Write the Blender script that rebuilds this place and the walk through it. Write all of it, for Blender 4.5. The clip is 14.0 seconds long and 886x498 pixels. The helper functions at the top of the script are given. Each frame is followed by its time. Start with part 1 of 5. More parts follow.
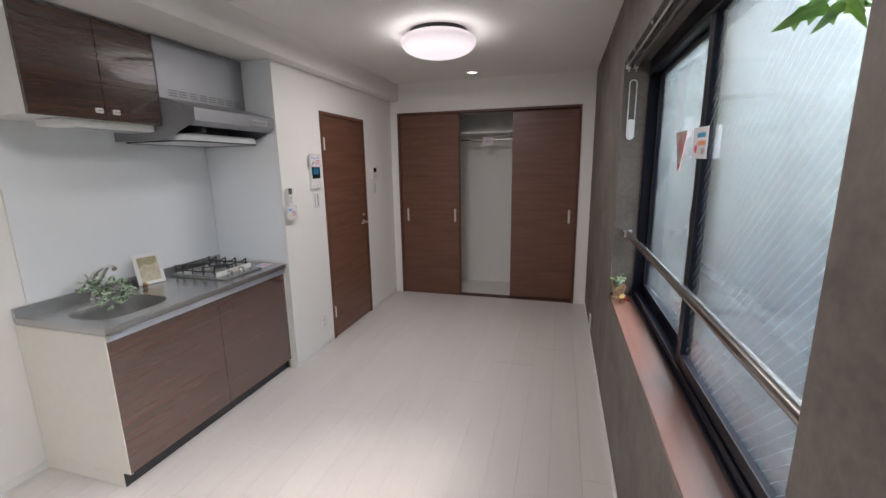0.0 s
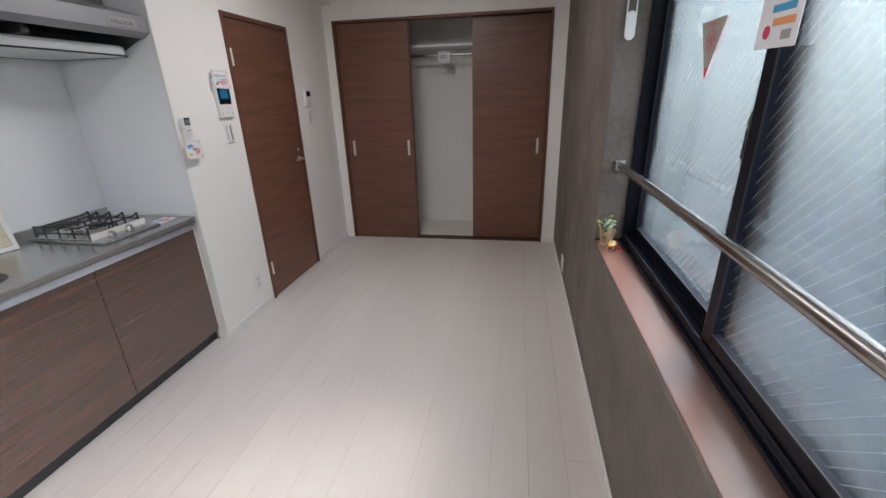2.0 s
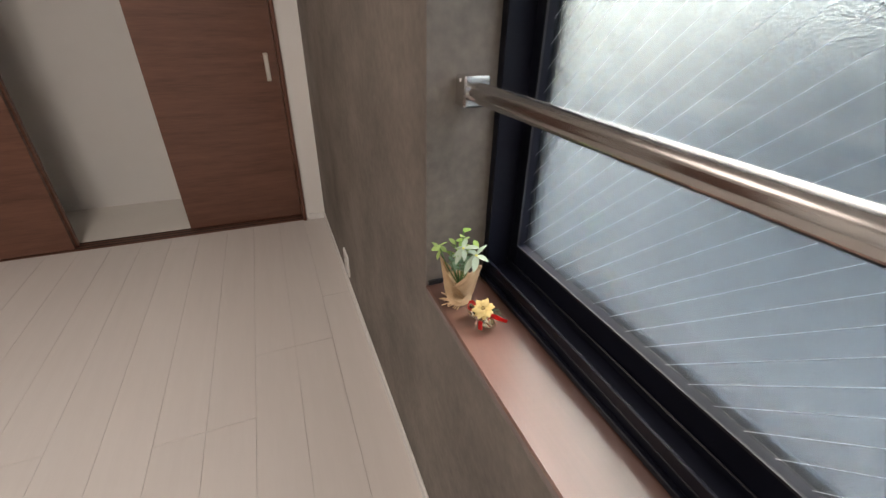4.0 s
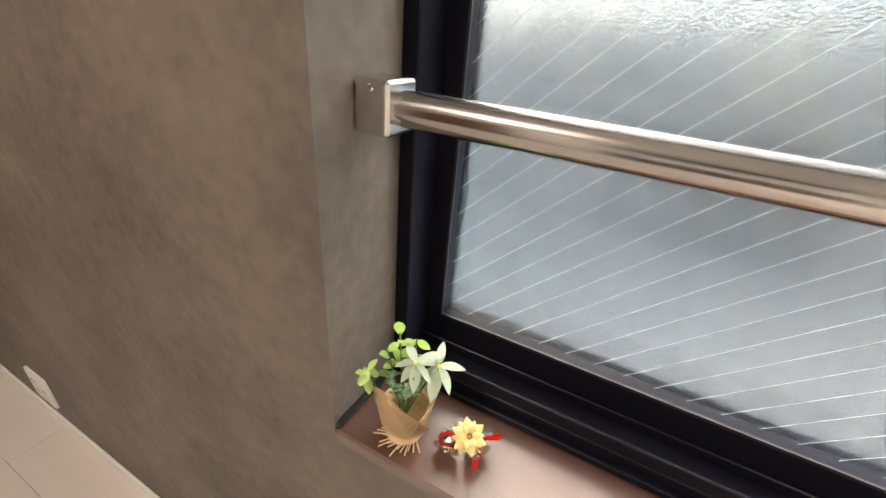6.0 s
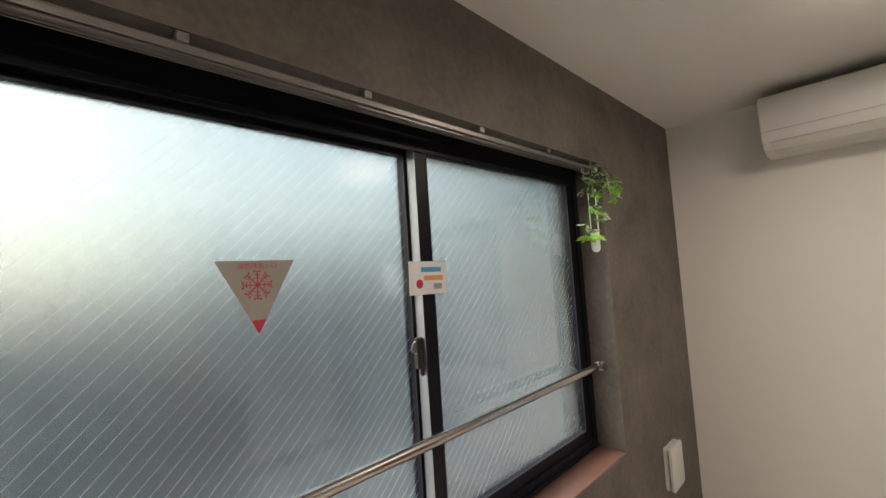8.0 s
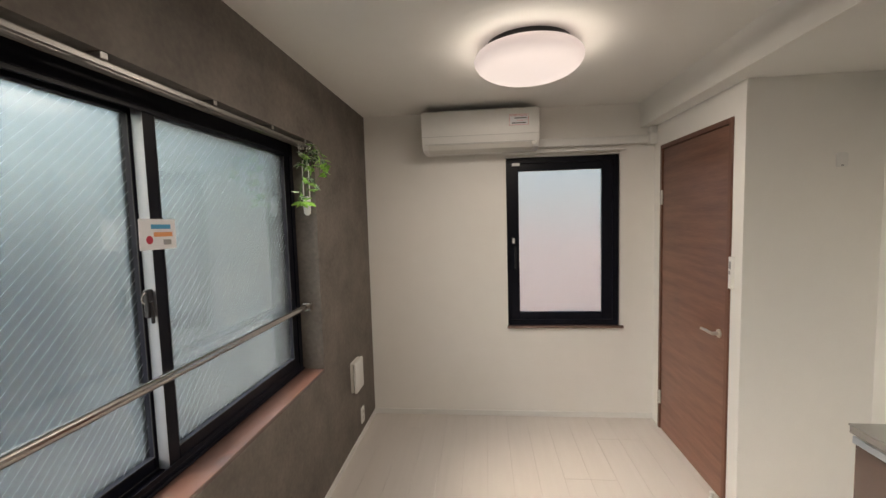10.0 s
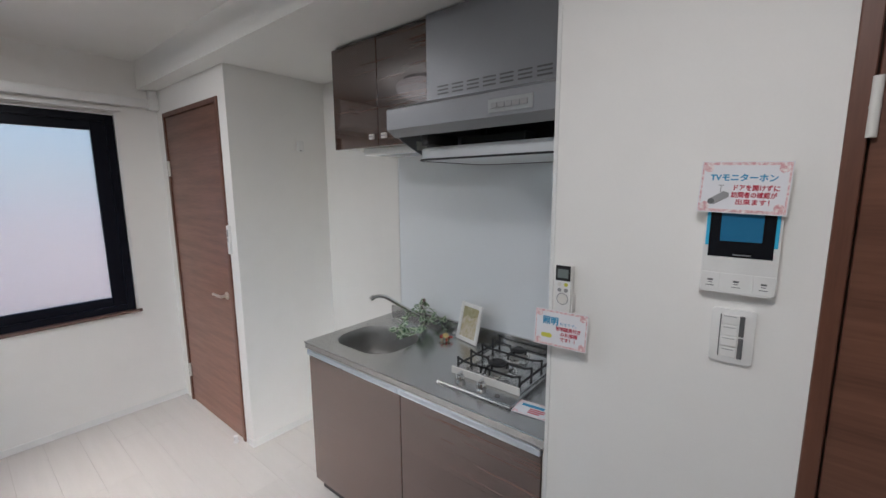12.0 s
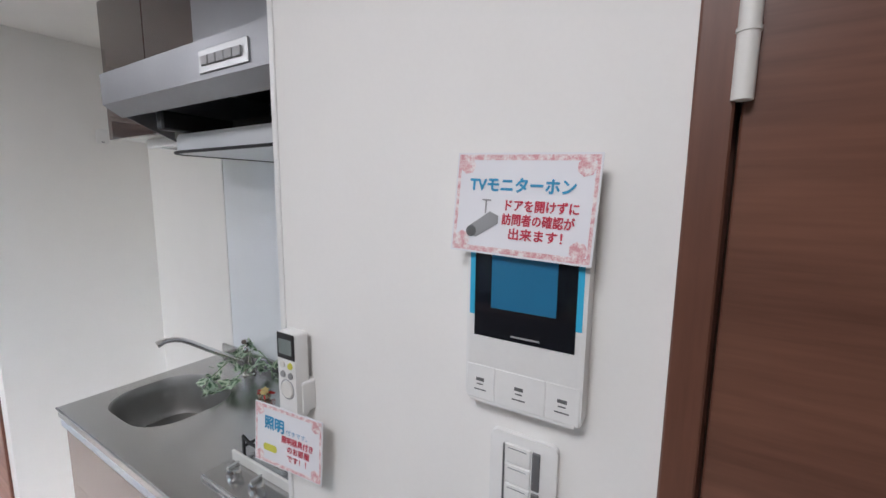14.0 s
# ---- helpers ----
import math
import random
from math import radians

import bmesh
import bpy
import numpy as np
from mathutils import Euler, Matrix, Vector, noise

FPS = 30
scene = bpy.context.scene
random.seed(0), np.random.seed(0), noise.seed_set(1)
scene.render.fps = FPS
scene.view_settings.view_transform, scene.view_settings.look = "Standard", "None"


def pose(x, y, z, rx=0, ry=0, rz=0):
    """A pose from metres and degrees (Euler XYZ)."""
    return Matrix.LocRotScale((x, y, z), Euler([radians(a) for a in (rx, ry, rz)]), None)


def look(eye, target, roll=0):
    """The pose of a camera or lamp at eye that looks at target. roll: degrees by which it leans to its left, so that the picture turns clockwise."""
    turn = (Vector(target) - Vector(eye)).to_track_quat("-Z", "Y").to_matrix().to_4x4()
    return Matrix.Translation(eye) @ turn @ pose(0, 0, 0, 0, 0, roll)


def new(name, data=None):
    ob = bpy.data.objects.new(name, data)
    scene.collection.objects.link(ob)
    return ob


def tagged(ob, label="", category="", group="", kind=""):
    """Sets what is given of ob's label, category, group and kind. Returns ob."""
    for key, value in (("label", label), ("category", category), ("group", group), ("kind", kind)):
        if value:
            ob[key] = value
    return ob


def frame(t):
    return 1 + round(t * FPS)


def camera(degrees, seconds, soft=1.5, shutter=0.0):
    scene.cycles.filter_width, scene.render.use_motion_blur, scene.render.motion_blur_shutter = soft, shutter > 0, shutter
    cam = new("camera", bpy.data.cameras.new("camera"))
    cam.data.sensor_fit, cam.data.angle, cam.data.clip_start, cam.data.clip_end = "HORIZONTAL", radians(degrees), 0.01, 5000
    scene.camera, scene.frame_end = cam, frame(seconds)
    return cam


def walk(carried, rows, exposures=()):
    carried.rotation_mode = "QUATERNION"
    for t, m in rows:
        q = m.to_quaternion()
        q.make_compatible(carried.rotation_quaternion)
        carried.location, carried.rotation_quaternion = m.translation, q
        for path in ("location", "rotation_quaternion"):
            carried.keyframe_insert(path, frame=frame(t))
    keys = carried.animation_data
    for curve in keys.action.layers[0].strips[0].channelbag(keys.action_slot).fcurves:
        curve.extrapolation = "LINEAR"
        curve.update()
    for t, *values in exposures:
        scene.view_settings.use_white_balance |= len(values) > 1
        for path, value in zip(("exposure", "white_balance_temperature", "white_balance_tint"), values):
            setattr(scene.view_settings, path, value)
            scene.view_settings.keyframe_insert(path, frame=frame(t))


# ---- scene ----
cam = camera(94.3, 14.0)
PATH = [
    (0, (0.241, -0.078, 1.56), (-0.299, 1.806, 1.161), -0.9),
    (0.5, (0.218, -0.064, 1.553), (-0.351, 1.795, 1.085), -1.1),
    (1, (0.172, -0.007, 1.526), (-0.398, 1.831, 0.983), -1.6),
    (1.5, (0.185, 0.208, 1.512), (-0.325, 2.036, 0.882), -1.8),
    (2, (0.15, 0.433, 1.502), (-0.191, 2.27, 0.788), -1.8),
    (2.5, (0.114, 0.725, 1.487), (0.064, 2.551, 0.672), -1.5),
    (3, (0.133, 1.018, 1.426), (0.419, 2.769, 0.503), -0.5),
    (3.2, (0.182, 1.206, 1.406), (0.538, 2.924, 0.444), -0.2),
    (5.5, (0.358, 2.289, 1.025), (1.663, 3.395, -0.012), 4.2),
    (5.8, (0.324, 2.284, 1.158), (1.74, 3.185, 0.071), 5.8),
    (6, (0.3, 2.255, 1.23), (1.876, 3.009, 0.257), 5.2),
    (6.5, (0.141, 2.17, 1.444), (2.026, 2.179, 0.777), 3.1),
    (7, (-0.077, 2.135, 1.57), (1.796, 1.464, 1.372), 1.0),
    (7.2, (-0.129, 2.179, 1.608), (1.662, 1.29, 1.575), -0.0),
    (9.3, (-0.345, 2.665, 1.632), (0.399, 0.809, 1.574), -1.2),
    (9.5, (-0.332, 2.715, 1.627), (0.258, 0.805, 1.552), -1.2),
    (10, (-0.404, 2.798, 1.647), (-0.206, 0.814, 1.498), -1.6),
    (10.5, (-0.532, 2.841, 1.646), (-0.788, 0.87, 1.426), -1.8),
    (11, (-0.656, 2.883, 1.613), (-1.377, 1.038, 1.34), -1.5),
    (11.5, (-0.656, 2.913, 1.61), (-1.817, 1.314, 1.296), -1.0),
    (12, (-0.646, 2.999, 1.623), (-2.174, 1.745, 1.319), -0.4),
    (12.5, (-0.746, 3.095, 1.622), (-2.454, 2.094, 1.341), -0.2),
    (13, (-0.937, 3.186, 1.619), (-2.674, 2.226, 1.368), -0.2),
    (13.5, (-1.13, 3.161, 1.614), (-2.85, 2.168, 1.375), -0.0),
    (14, (-1.297, 3.091, 1.628), (-2.977, 2.041, 1.353), 0.6),
]
walk(cam, [(t, look(eye, target, roll)) for t, eye, target, roll in PATH],
     [(0, 4.31, 6050, 10), (2, 4.37, 5950, 9), (3, 4.3, 6500, 11), (5.5, 5.17, 7150, 12), (6, 5.12, 7500, 13), (6.5, 4.5, 7500, 10), (7, 4.1, 7200, 8),
      (9.5, 3.95, 7400, 8), (10.5, 4.0, 6500, 8), (11, 4.02, 5950, 7), (12, 4.0, 5800, 7), (12.5, 4.25, 5700, 9), (14, 4.36, 5700, 9)])

# ---- world, sun and exposure ----
world = bpy.data.worlds.new("sky")
world.use_nodes = True
scene.world = world
wn = world.node_tree.nodes
sky = wn.new("ShaderNodeTexSky")
sky.sky_type = "NISHITA"
sky.sun_disc = False
sky.sun_elevation = radians(42)
sky.sun_rotation = radians(66)
sky.air_density, sky.dust_density, sky.ozone_density = 1.0, 2.5, 1.5
wn["Background"].inputs["Strength"].default_value = 0.12
world.node_tree.links.new(sky.outputs[0], wn["Background"].inputs["Color"])
sun = new("sun", bpy.data.lights.new("sun", "SUN"))
sun.data.energy, sun.data.angle, sun.data.color = 0.92, radians(140), (0.92, 0.965, 1.0)
sun.matrix_basis = look((8.0, 3.6, 6.9), (0, 0, 0))


# ---- small mesh tools ----
def mesh_box(bm, lo, hi, bevel=0.0, seg=1):
    """An axis-aligned box between two corners, with rounded edges where asked."""
    lo, hi = [min(a, b) for a, b in zip(lo, hi)], [max(a, b) for a, b in zip(lo, hi)]
    vs = [bm.verts.new((x, y, z)) for x in (lo[0], hi[0]) for y in (lo[1], hi[1]) for z in (lo[2], hi[2])]
    fs = [bm.faces.new([vs[i] for i in f]) for f in ((0, 1, 3, 2), (4, 6, 7, 5), (0, 4, 5, 1), (2, 3, 7, 6), (0, 2, 6, 4), (1, 5, 7, 3))]
    if bevel > 0:
        edges = list({e for f in fs for e in f.edges})
        bmesh.ops.bevel(bm, geom=edges, offset=bevel, segments=seg, profile=0.5, affect="EDGES")
    return bm


def box(lo, hi, bevel=0.0, seg=1):
    return mesh_box(bmesh.new(), lo, hi, bevel, seg)


def boxes(*pairs, bevel=0.0, seg=1):
    bm = bmesh.new()
    for lo, hi in pairs:
        mesh_box(bm, lo, hi, bevel, seg)
    return bm


def mesh_tube(bm, pts, r, seg=10, r_end=None, caps=True):
    """A round bar along a line of points."""
    pts = [Vector(p) for p in pts]
    rings = []
    side = None
    for i, p in enumerate(pts):
        d = (pts[min(i + 1, len(pts) - 1)] - pts[max(i - 1, 0)]).normalized()
        if side is None:
            side = d.orthogonal().normalized()
        side = (side - d * side.dot(d)).normalized()
        up = d.cross(side)
        k = r if r_end is None else r + (r_end - r) * i / max(1, len(pts) - 1)
        rings.append([bm.verts.new(p + (side * math.cos(a) + up * math.sin(a)) * k) for a in (2 * math.pi * j / seg for j in range(seg))])
    for a, b in zip(rings, rings[1:]):
        for j in range(seg):
            bm.faces.new((a[j], a[(j + 1) % seg], b[(j + 1) % seg], b[j]))
    if caps:
        bm.faces.new(rings[0][::-1])
        bm.faces.new(rings[-1])
    return bm


def tube(pts, r, seg=10, r_end=None):
    return mesh_tube(bmesh.new(), pts, r, seg, r_end)


def mesh_lathe(bm, profile, seg=32, m=None):
    """A turned shape from (radius, height) pairs round z."""
    m = m or Matrix()
    rings = []
    for r, z in profile:
        if r < 1e-5:
            rings.append([bm.verts.new(m @ Vector((0, 0, z)))])
        else:
            rings.append([bm.verts.new(m @ Vector((r * math.cos(a), r * math.sin(a), z))) for a in (2 * math.pi * j / seg for j in range(seg))])
    for a, b in zip(rings, rings[1:]):
        for j in range(seg):
            k = (j + 1) % seg
            if len(a) == 1 and len(b) == 1:
                continue
            if len(a) == 1:
                bm.faces.new((a[0], b[k], b[j]))
            elif len(b) == 1:
                bm.faces.new((a[j], a[k], b[0]))
            else:
                bm.faces.new((a[j], a[k], b[k], b[j]))
    return bm


def lathe(profile, seg=32, m=None):
    return mesh_lathe(bmesh.new(), profile, seg, m)


def rounded_rect(x0, x1, y0, y1, r, n=6):
    pts = []
    for cx, cy, a0 in ((x1 - r, y1 - r, 0), (x0 + r, y1 - r, 90), (x0 + r, y0 + r, 180), (x1 - r, y0 + r, 270)):
        for i in range(n + 1):
            a = radians(a0 + 90 * i / n)
            pts.append((cx + r * math.cos(a), cy + r * math.sin(a)))
    return pts


def prism(outline, z0, z1, bevel=0.0):
    """A flat outline given thickness along z."""
    bm = bmesh.new()
    a = [bm.verts.new((x, y, z0)) for x, y in outline]
    b = [bm.verts.new((x, y, z1)) for x, y in outline]
    n = len(a)
    bm.faces.new(a[::-1])
    top = bm.faces.new(b)
    for i in range(n):
        bm.faces.new((a[i], a[(i + 1) % n], b[(i + 1) % n], b[i]))
    if bevel > 0:
        bmesh.ops.bevel(bm, geom=list(top.edges), offset=bevel, segments=2, profile=0.5, affect="EDGES")
    return bm


def to_mesh(name, bm, material, smooth=True):
    bmesh.ops.recalc_face_normals(bm, faces=bm.faces)
    me = bpy.data.meshes.new(name)
    bm.to_mesh(me)
    bm.free()
    if smooth:
        me.polygons.foreach_set("use_smooth", [True] * len(me.polygons))
        me.set_sharp_from_angle(angle=radians(35))
    me.materials.append(material)
    return me


def thing(name, m, label, category, group="", kind=""):
    """An Empty at a thing's base, to parent its parts."""
    if not isinstance(m, Matrix):
        m = Matrix.Translation(m)
    ob = new(name)
    ob.empty_display_size = 0.05
    ob.matrix_basis = m
    return tagged(ob, label, category, group, kind)


def part(name, bm, material, parent, label="", world_space=False, smooth=True):
    """One mesh under a thing or part; world_space: built in the room's own coordinates."""
    if world_space:
        m = parent.matrix_basis.copy()
        if parent.parent:
            m = parent.parent.matrix_basis @ m
        bm.transform(m.inverted())
    ob = new(name, to_mesh(name, bm, material, smooth))
    ob.parent = parent
    return tagged(ob, label)


def solid(name, bm, material, label, category, group="", kind="", smooth=True):
    """A thing that is one mesh, in the room's own coordinates."""
    return tagged(new(name, to_mesh(name, bm, material, smooth)), label, category, group, kind)


FACE_EAST = Matrix(((0, 0, 1, 0), (1, 0, 0, 0), (0, 1, 0, 0), (0, 0, 0, 1)))    # flat things on west walls
FACE_WEST = Matrix(((0, 0, -1, 0), (-1, 0, 0, 0), (0, 1, 0, 0), (0, 0, 0, 1)))  # flat things on the east wall
FACE_NORTH = Matrix(((-1, 0, 0, 0), (0, 0, 1, 0), (0, 1, 0, 0), (0, 0, 0, 1)))  # on the south wall
FACE_SOUTH = Matrix(((1, 0, 0, 0), (0, 0, -1, 0), (0, 1, 0, 0), (0, 0, 0, 1)))  # on the north wall


def writing(name, body, size, material, parent, x, y, z, align="LEFT", width=None, bold=0.0, heavy=0.0):
    cu = bpy.data.curves.new(name, "FONT")
    cu.body, cu.size, cu.align_x, cu.offset, cu.resolution_u = body, size, align, bold, 2
    tmp = bpy.data.objects.new(name, cu)
    me = bpy.data.meshes.new_from_object(tmp)
    bpy.data.objects.remove(tmp)
    me.materials.clear()
    me.materials.append(material)
    if width and len(me.vertices):
        xs = [v.co.x for v in me.vertices]
        k = width / max(1e-4, max(xs) - min(xs))
        me.transform(Matrix.Diagonal((k, 1, 1, 1)))
    me.transform(Matrix.Translation((x, y, z)))
    if heavy:
        bm = bmesh.new()
        for k, (dx, dy) in enumerate(((0, 0), (heavy, 0), (-heavy, 0), (0, heavy), (0, -heavy))):
            one = me.copy()
            one.transform(Matrix.Translation((dx, dy, 0.00003 * k)))
            bm.from_mesh(one)
            bpy.data.meshes.remove(one)
        bm.to_mesh(me)
        bm.free()
    ob = new(name, me)
    ob.parent = parent
    return ob


# ---- materials ----
def material(name, c1, c2=None, rough=0.5, scale=6.0, fine=60.0, bump=0.05, stretch=(1, 1, 1), metal=0.0, coat=0.0,
             contrast=0.5, spots=0.0, rough_var=0.08, spread=0.0, emission=None, strength=0.0, sheen=0.0):
    """A procedural surface: two tones mixed by coarse and fine noise, uneven gloss and fine relief."""
    ma = bpy.data.materials.new(name)
    ma.use_nodes = True
    nt = ma.node_tree
    N, L = nt.nodes, nt.links
    bsdf = N["Principled BSDF"]
    c2 = c2 or tuple(min(1.0, v * 0.86) for v in c1)
    tc = N.new("ShaderNodeTexCoord")
    mp = N.new("ShaderNodeMapping")
    mp.inputs["Scale"].default_value = stretch
    L.new(tc.outputs["Object"], mp.inputs["Vector"])
    big = N.new("ShaderNodeTexNoise")
    big.inputs["Scale"].default_value, big.inputs["Detail"].default_value = scale, 6
    small = N.new("ShaderNodeTexNoise")
    small.inputs["Scale"].default_value, small.inputs["Detail"].default_value = fine, 4
    vec = mp.outputs[0]
    if spread:
        info = N.new("ShaderNodeObjectInfo")
        add = N.new("ShaderNodeVectorMath")
        add.operation = "MULTIPLY_ADD"
        cmb = N.new("ShaderNodeCombineXYZ")
        for k in range(3):
            L.new(info.outputs["Random"], cmb.inputs[k])
        L.new(cmb.outputs[0], add.inputs[0])
        add.inputs[1].default_value = (17, 31, 23)
        L.new(vec, add.inputs[2])
        vec = add.outputs[0]
    L.new(vec, big.inputs["Vector"])
    L.new(vec, small.inputs["Vector"])
    mixf = N.new("ShaderNodeMix")
    mixf.data_type = "FLOAT"
    mixf.inputs[0].default_value = 0.4
    L.new(big.outputs["Fac"], mixf.inputs[2])
    L.new(small.outputs["Fac"], mixf.inputs[3])
    ramp = N.new("ShaderNodeMapRange")
    ramp.inputs["From Min"].default_value, ramp.inputs["From Max"].default_value = 0.5 - 0.25 / (0.5 + contrast), 0.5 + 0.25 / (0.5 + contrast)
    L.new(mixf.outputs[0], ramp.inputs["Value"])
    mixc = N.new("ShaderNodeMix")
    mixc.data_type = "RGBA"
    mixc.inputs[6].default_value, mixc.inputs[7].default_value = (*c1, 1), (*c2, 1)
    L.new(ramp.outputs[0], mixc.inputs[0])
    col = mixc.outputs[2]
    if spread:
        hsv = N.new("ShaderNodeHueSaturation")
        mr = N.new("ShaderNodeMapRange")
        mr.inputs["To Min"].default_value, mr.inputs["To Max"].default_value = 1 - spread, 1 + spread
        L.new(info.outputs["Random"], mr.inputs["Value"])
        L.new(mr.outputs[0], hsv.inputs["Value"])
        L.new(col, hsv.inputs["Color"])
        col = hsv.outputs[0]
    L.new(col, bsdf.inputs["Base Color"])
    rr = N.new("ShaderNodeMapRange")
    rr.inputs["To Min"].default_value, rr.inputs["To Max"].default_value = max(0.02, rough - rough_var), min(1, rough + rough_var)
    L.new(big.outputs["Fac"], rr.inputs["Value"])
    L.new(rr.outputs[0], bsdf.inputs["Roughness"])
    bsdf.inputs["Metallic"].default_value = metal
    bsdf.inputs["Coat Weight"].default_value = coat
    bsdf.inputs["Coat Roughness"].default_value = 0.06
    if bump:
        bp = N.new("ShaderNodeBump")
        bp.inputs["Strength"].default_value, bp.inputs["Distance"].default_value = bump, 0.004
        L.new(mixf.outputs[0], bp.inputs["Height"])
        L.new(bp.outputs[0], bsdf.inputs["Normal"])
    if emission:
        bsdf.inputs["Emission Color"].default_value = (*emission, 1)
        bsdf.inputs["Emission Strength"].default_value = strength
    return ma


def plain(name, c, rough=0.5, metal=0.0, coat=0.0):
    """Smooth moulded or coated parts, with only a trace of unevenness."""
    return material(name, c, tuple(v * 0.94 for v in c), rough, 20, 200, 0.01, metal=metal, coat=coat, rough_var=0.04)


M_WALL = material("white_wallpaper", (0.84, 0.825, 0.79), (0.80, 0.785, 0.75), 0.75, 9, 160, 0.09, contrast=0.2)
M_CEIL = material("ceiling_wallpaper", (0.84, 0.825, 0.79), (0.81, 0.795, 0.76), 0.8, 9, 160, 0.2, contrast=0.2)
M_DARK = material("plaster_look_wallpaper", (0.180, 0.153, 0.130), (0.088, 0.075, 0.064), 0.58, 4.5, 48, 0.75, contrast=0.9)
M_FLOOR = material("whitewashed_plank", (0.615, 0.575, 0.54), (0.56, 0.523, 0.488), 0.42, 2.2, 14, 0.02, stretch=(14, 0.9, 14), contrast=0.25, spread=0.018)
M_GAP = plain("floor_joint", (0.40, 0.35, 0.29), 0.8)
M_LINO = material("closet_floor_sheet", (0.72, 0.69, 0.64), (0.66, 0.63, 0.58), 0.45, 4, 40, 0.03)
M_DOOR = material("brown_wood_grain_sheet", (0.185, 0.085, 0.054), (0.100, 0.043, 0.027), 0.36, 1.6, 9, 0.01, stretch=(1.1, 1.1, 16), contrast=0.9)
M_DOOR_EDGE = material("dark_wood_trim", (0.15, 0.062, 0.037), (0.09, 0.036, 0.021), 0.45, 2, 12, 0.05, stretch=(18, 18, 1.5), contrast=0.6)
M_WALNUT = material("gloss_walnut_sheet", (0.088, 0.046, 0.032), (0.026, 0.0140, 0.0105), 0.26, 1.6, 7, 0.0, stretch=(0.45, 0.45, 24), contrast=1.0, coat=1.0, rough_var=0.015)
M_WALNUT.node_tree.nodes["Principled BSDF"].inputs["Specular IOR Level"].default_value = 0.2
M_WALNUT.node_tree.nodes["Principled BSDF"].inputs["Coat IOR"].default_value = 1.8
M_WALNUT.node_tree.nodes["Principled BSDF"].inputs["Coat Roughness"].default_value = 0.015
M_SILL = material("brown_sill_board", (0.095, 0.046, 0.033), (0.070, 0.034, 0.024), 0.34, 2.5, 18, 0.01, stretch=(14, 1, 14), contrast=0.3, coat=1.0)
M_SILL.node_tree.nodes["Principled BSDF"].inputs["Coat Roughness"].default_value = 0.19
M_SILL.node_tree.nodes["Principled BSDF"].inputs["Coat IOR"].default_value = 1.8
M_CREAM = plain("cream_melamine", (0.80, 0.765, 0.69), 0.45)
M_WHITE = plain("white_plastic", (0.78, 0.775, 0.75), 0.4)
M_WHITE2 = plain("off_white_plastic", (0.70, 0.685, 0.64), 0.45)
M_GREY = plain("grey_plastic", (0.30, 0.30, 0.30), 0.45)
M_MID = plain("dim_grey_plastic", (0.12, 0.12, 0.12), 0.4)
M_BLACK = plain("black_plastic", (0.012, 0.012, 0.013), 0.35)
M_FRAME = material("black_anodised_aluminium", (0.006, 0.0065, 0.011), (0.004, 0.0045, 0.008), 0.34, 14, 120, 0.02)
M_FRAME.node_tree.nodes["Principled BSDF"].inputs["Specular IOR Level"].default_value = 0.15
M_STEEL = material("brushed_stainless_steel", (0.53, 0.53, 0.525), (0.49, 0.49, 0.485), 0.27, 3, 60, 0.0, stretch=(30, 1.2, 30), metal=1.0, contrast=0.2, rough_var=0.005)
M_TRACK = material("dull_grey_metal_track", (0.34, 0.325, 0.31), (0.28, 0.27, 0.26), 0.34, 6, 90, 0.02, metal=0.85)
M_RAIL = material("polished_stainless_tube", (0.50, 0.48, 0.46), (0.46, 0.44, 0.42), 0.17, 3, 60, 0.0, stretch=(30, 1.2, 30), metal=1.0, contrast=0.2, rough_var=0.02)
M_BOWL = material("matte_steel_bowl", (0.36, 0.355, 0.34), (0.32, 0.315, 0.30), 0.52, 8, 120, 0.02, metal=1.0, contrast=0.3)
M_HOOD = material("silver_painted_steel", (0.29, 0.297, 0.31), (0.265, 0.27, 0.285), 0.42, 6, 140, 0.01, metal=0.45)
M_CHROME = plain("chrome", (0.75, 0.74, 0.72), 0.12, 1.0)
M_ALU = material("satin_aluminium", (0.58, 0.62, 0.67), (0.53, 0.57, 0.62), 0.30, 5, 80, 0.02, stretch=(20, 1, 20), metal=0.9)
M_BAFFLE = plain("pale_grey_enamel", (0.70, 0.72, 0.73), 0.32, 0.0)
M_HOOD_LIGHT = plain("bright_silver_plastic", (0.38, 0.385, 0.39), 0.35, 0.4)
M_ALU_EDGE = plain("mill_aluminium", (0.40, 0.41, 0.43), 0.34, 0.9)
M_SATIN = plain("satin_nickel", (0.62, 0.58, 0.52), 0.32, 0.9)
M_PANEL = material("gloss_white_kitchen_panel", (0.81, 0.835, 0.85), (0.79, 0.815, 0.83), 0.12, 3, 30, 0.005, rough_var=0.03)
M_IRON = plain("black_enamel_iron", (0.014, 0.014, 0.015), 0.5)
M_RED = plain("red_print", (0.52, 0.035, 0.07), 0.6)
M_BLUE = plain("blue_print", (0.05, 0.30, 0.52), 0.6)
M_ORANGE = plain("orange_print", (0.72, 0.30, 0.12), 0.6)
M_PINK = material("rose_print_border", (0.62, 0.30, 0.32), (0.80, 0.76, 0.74), 0.35, 150, 500, 0, contrast=2.0)
M_PAPER = material("laminated_paper", (0.80, 0.80, 0.82), (0.77, 0.77, 0.79), 0.22, 12, 60, 0.01)
# silver greyed down, since the bright window stands behind the sticker
M_STICKER = material("backlit_silver_sticker", (0.40, 0.38, 0.34), (0.36, 0.34, 0.31), 0.35, 20, 90, 0.01)
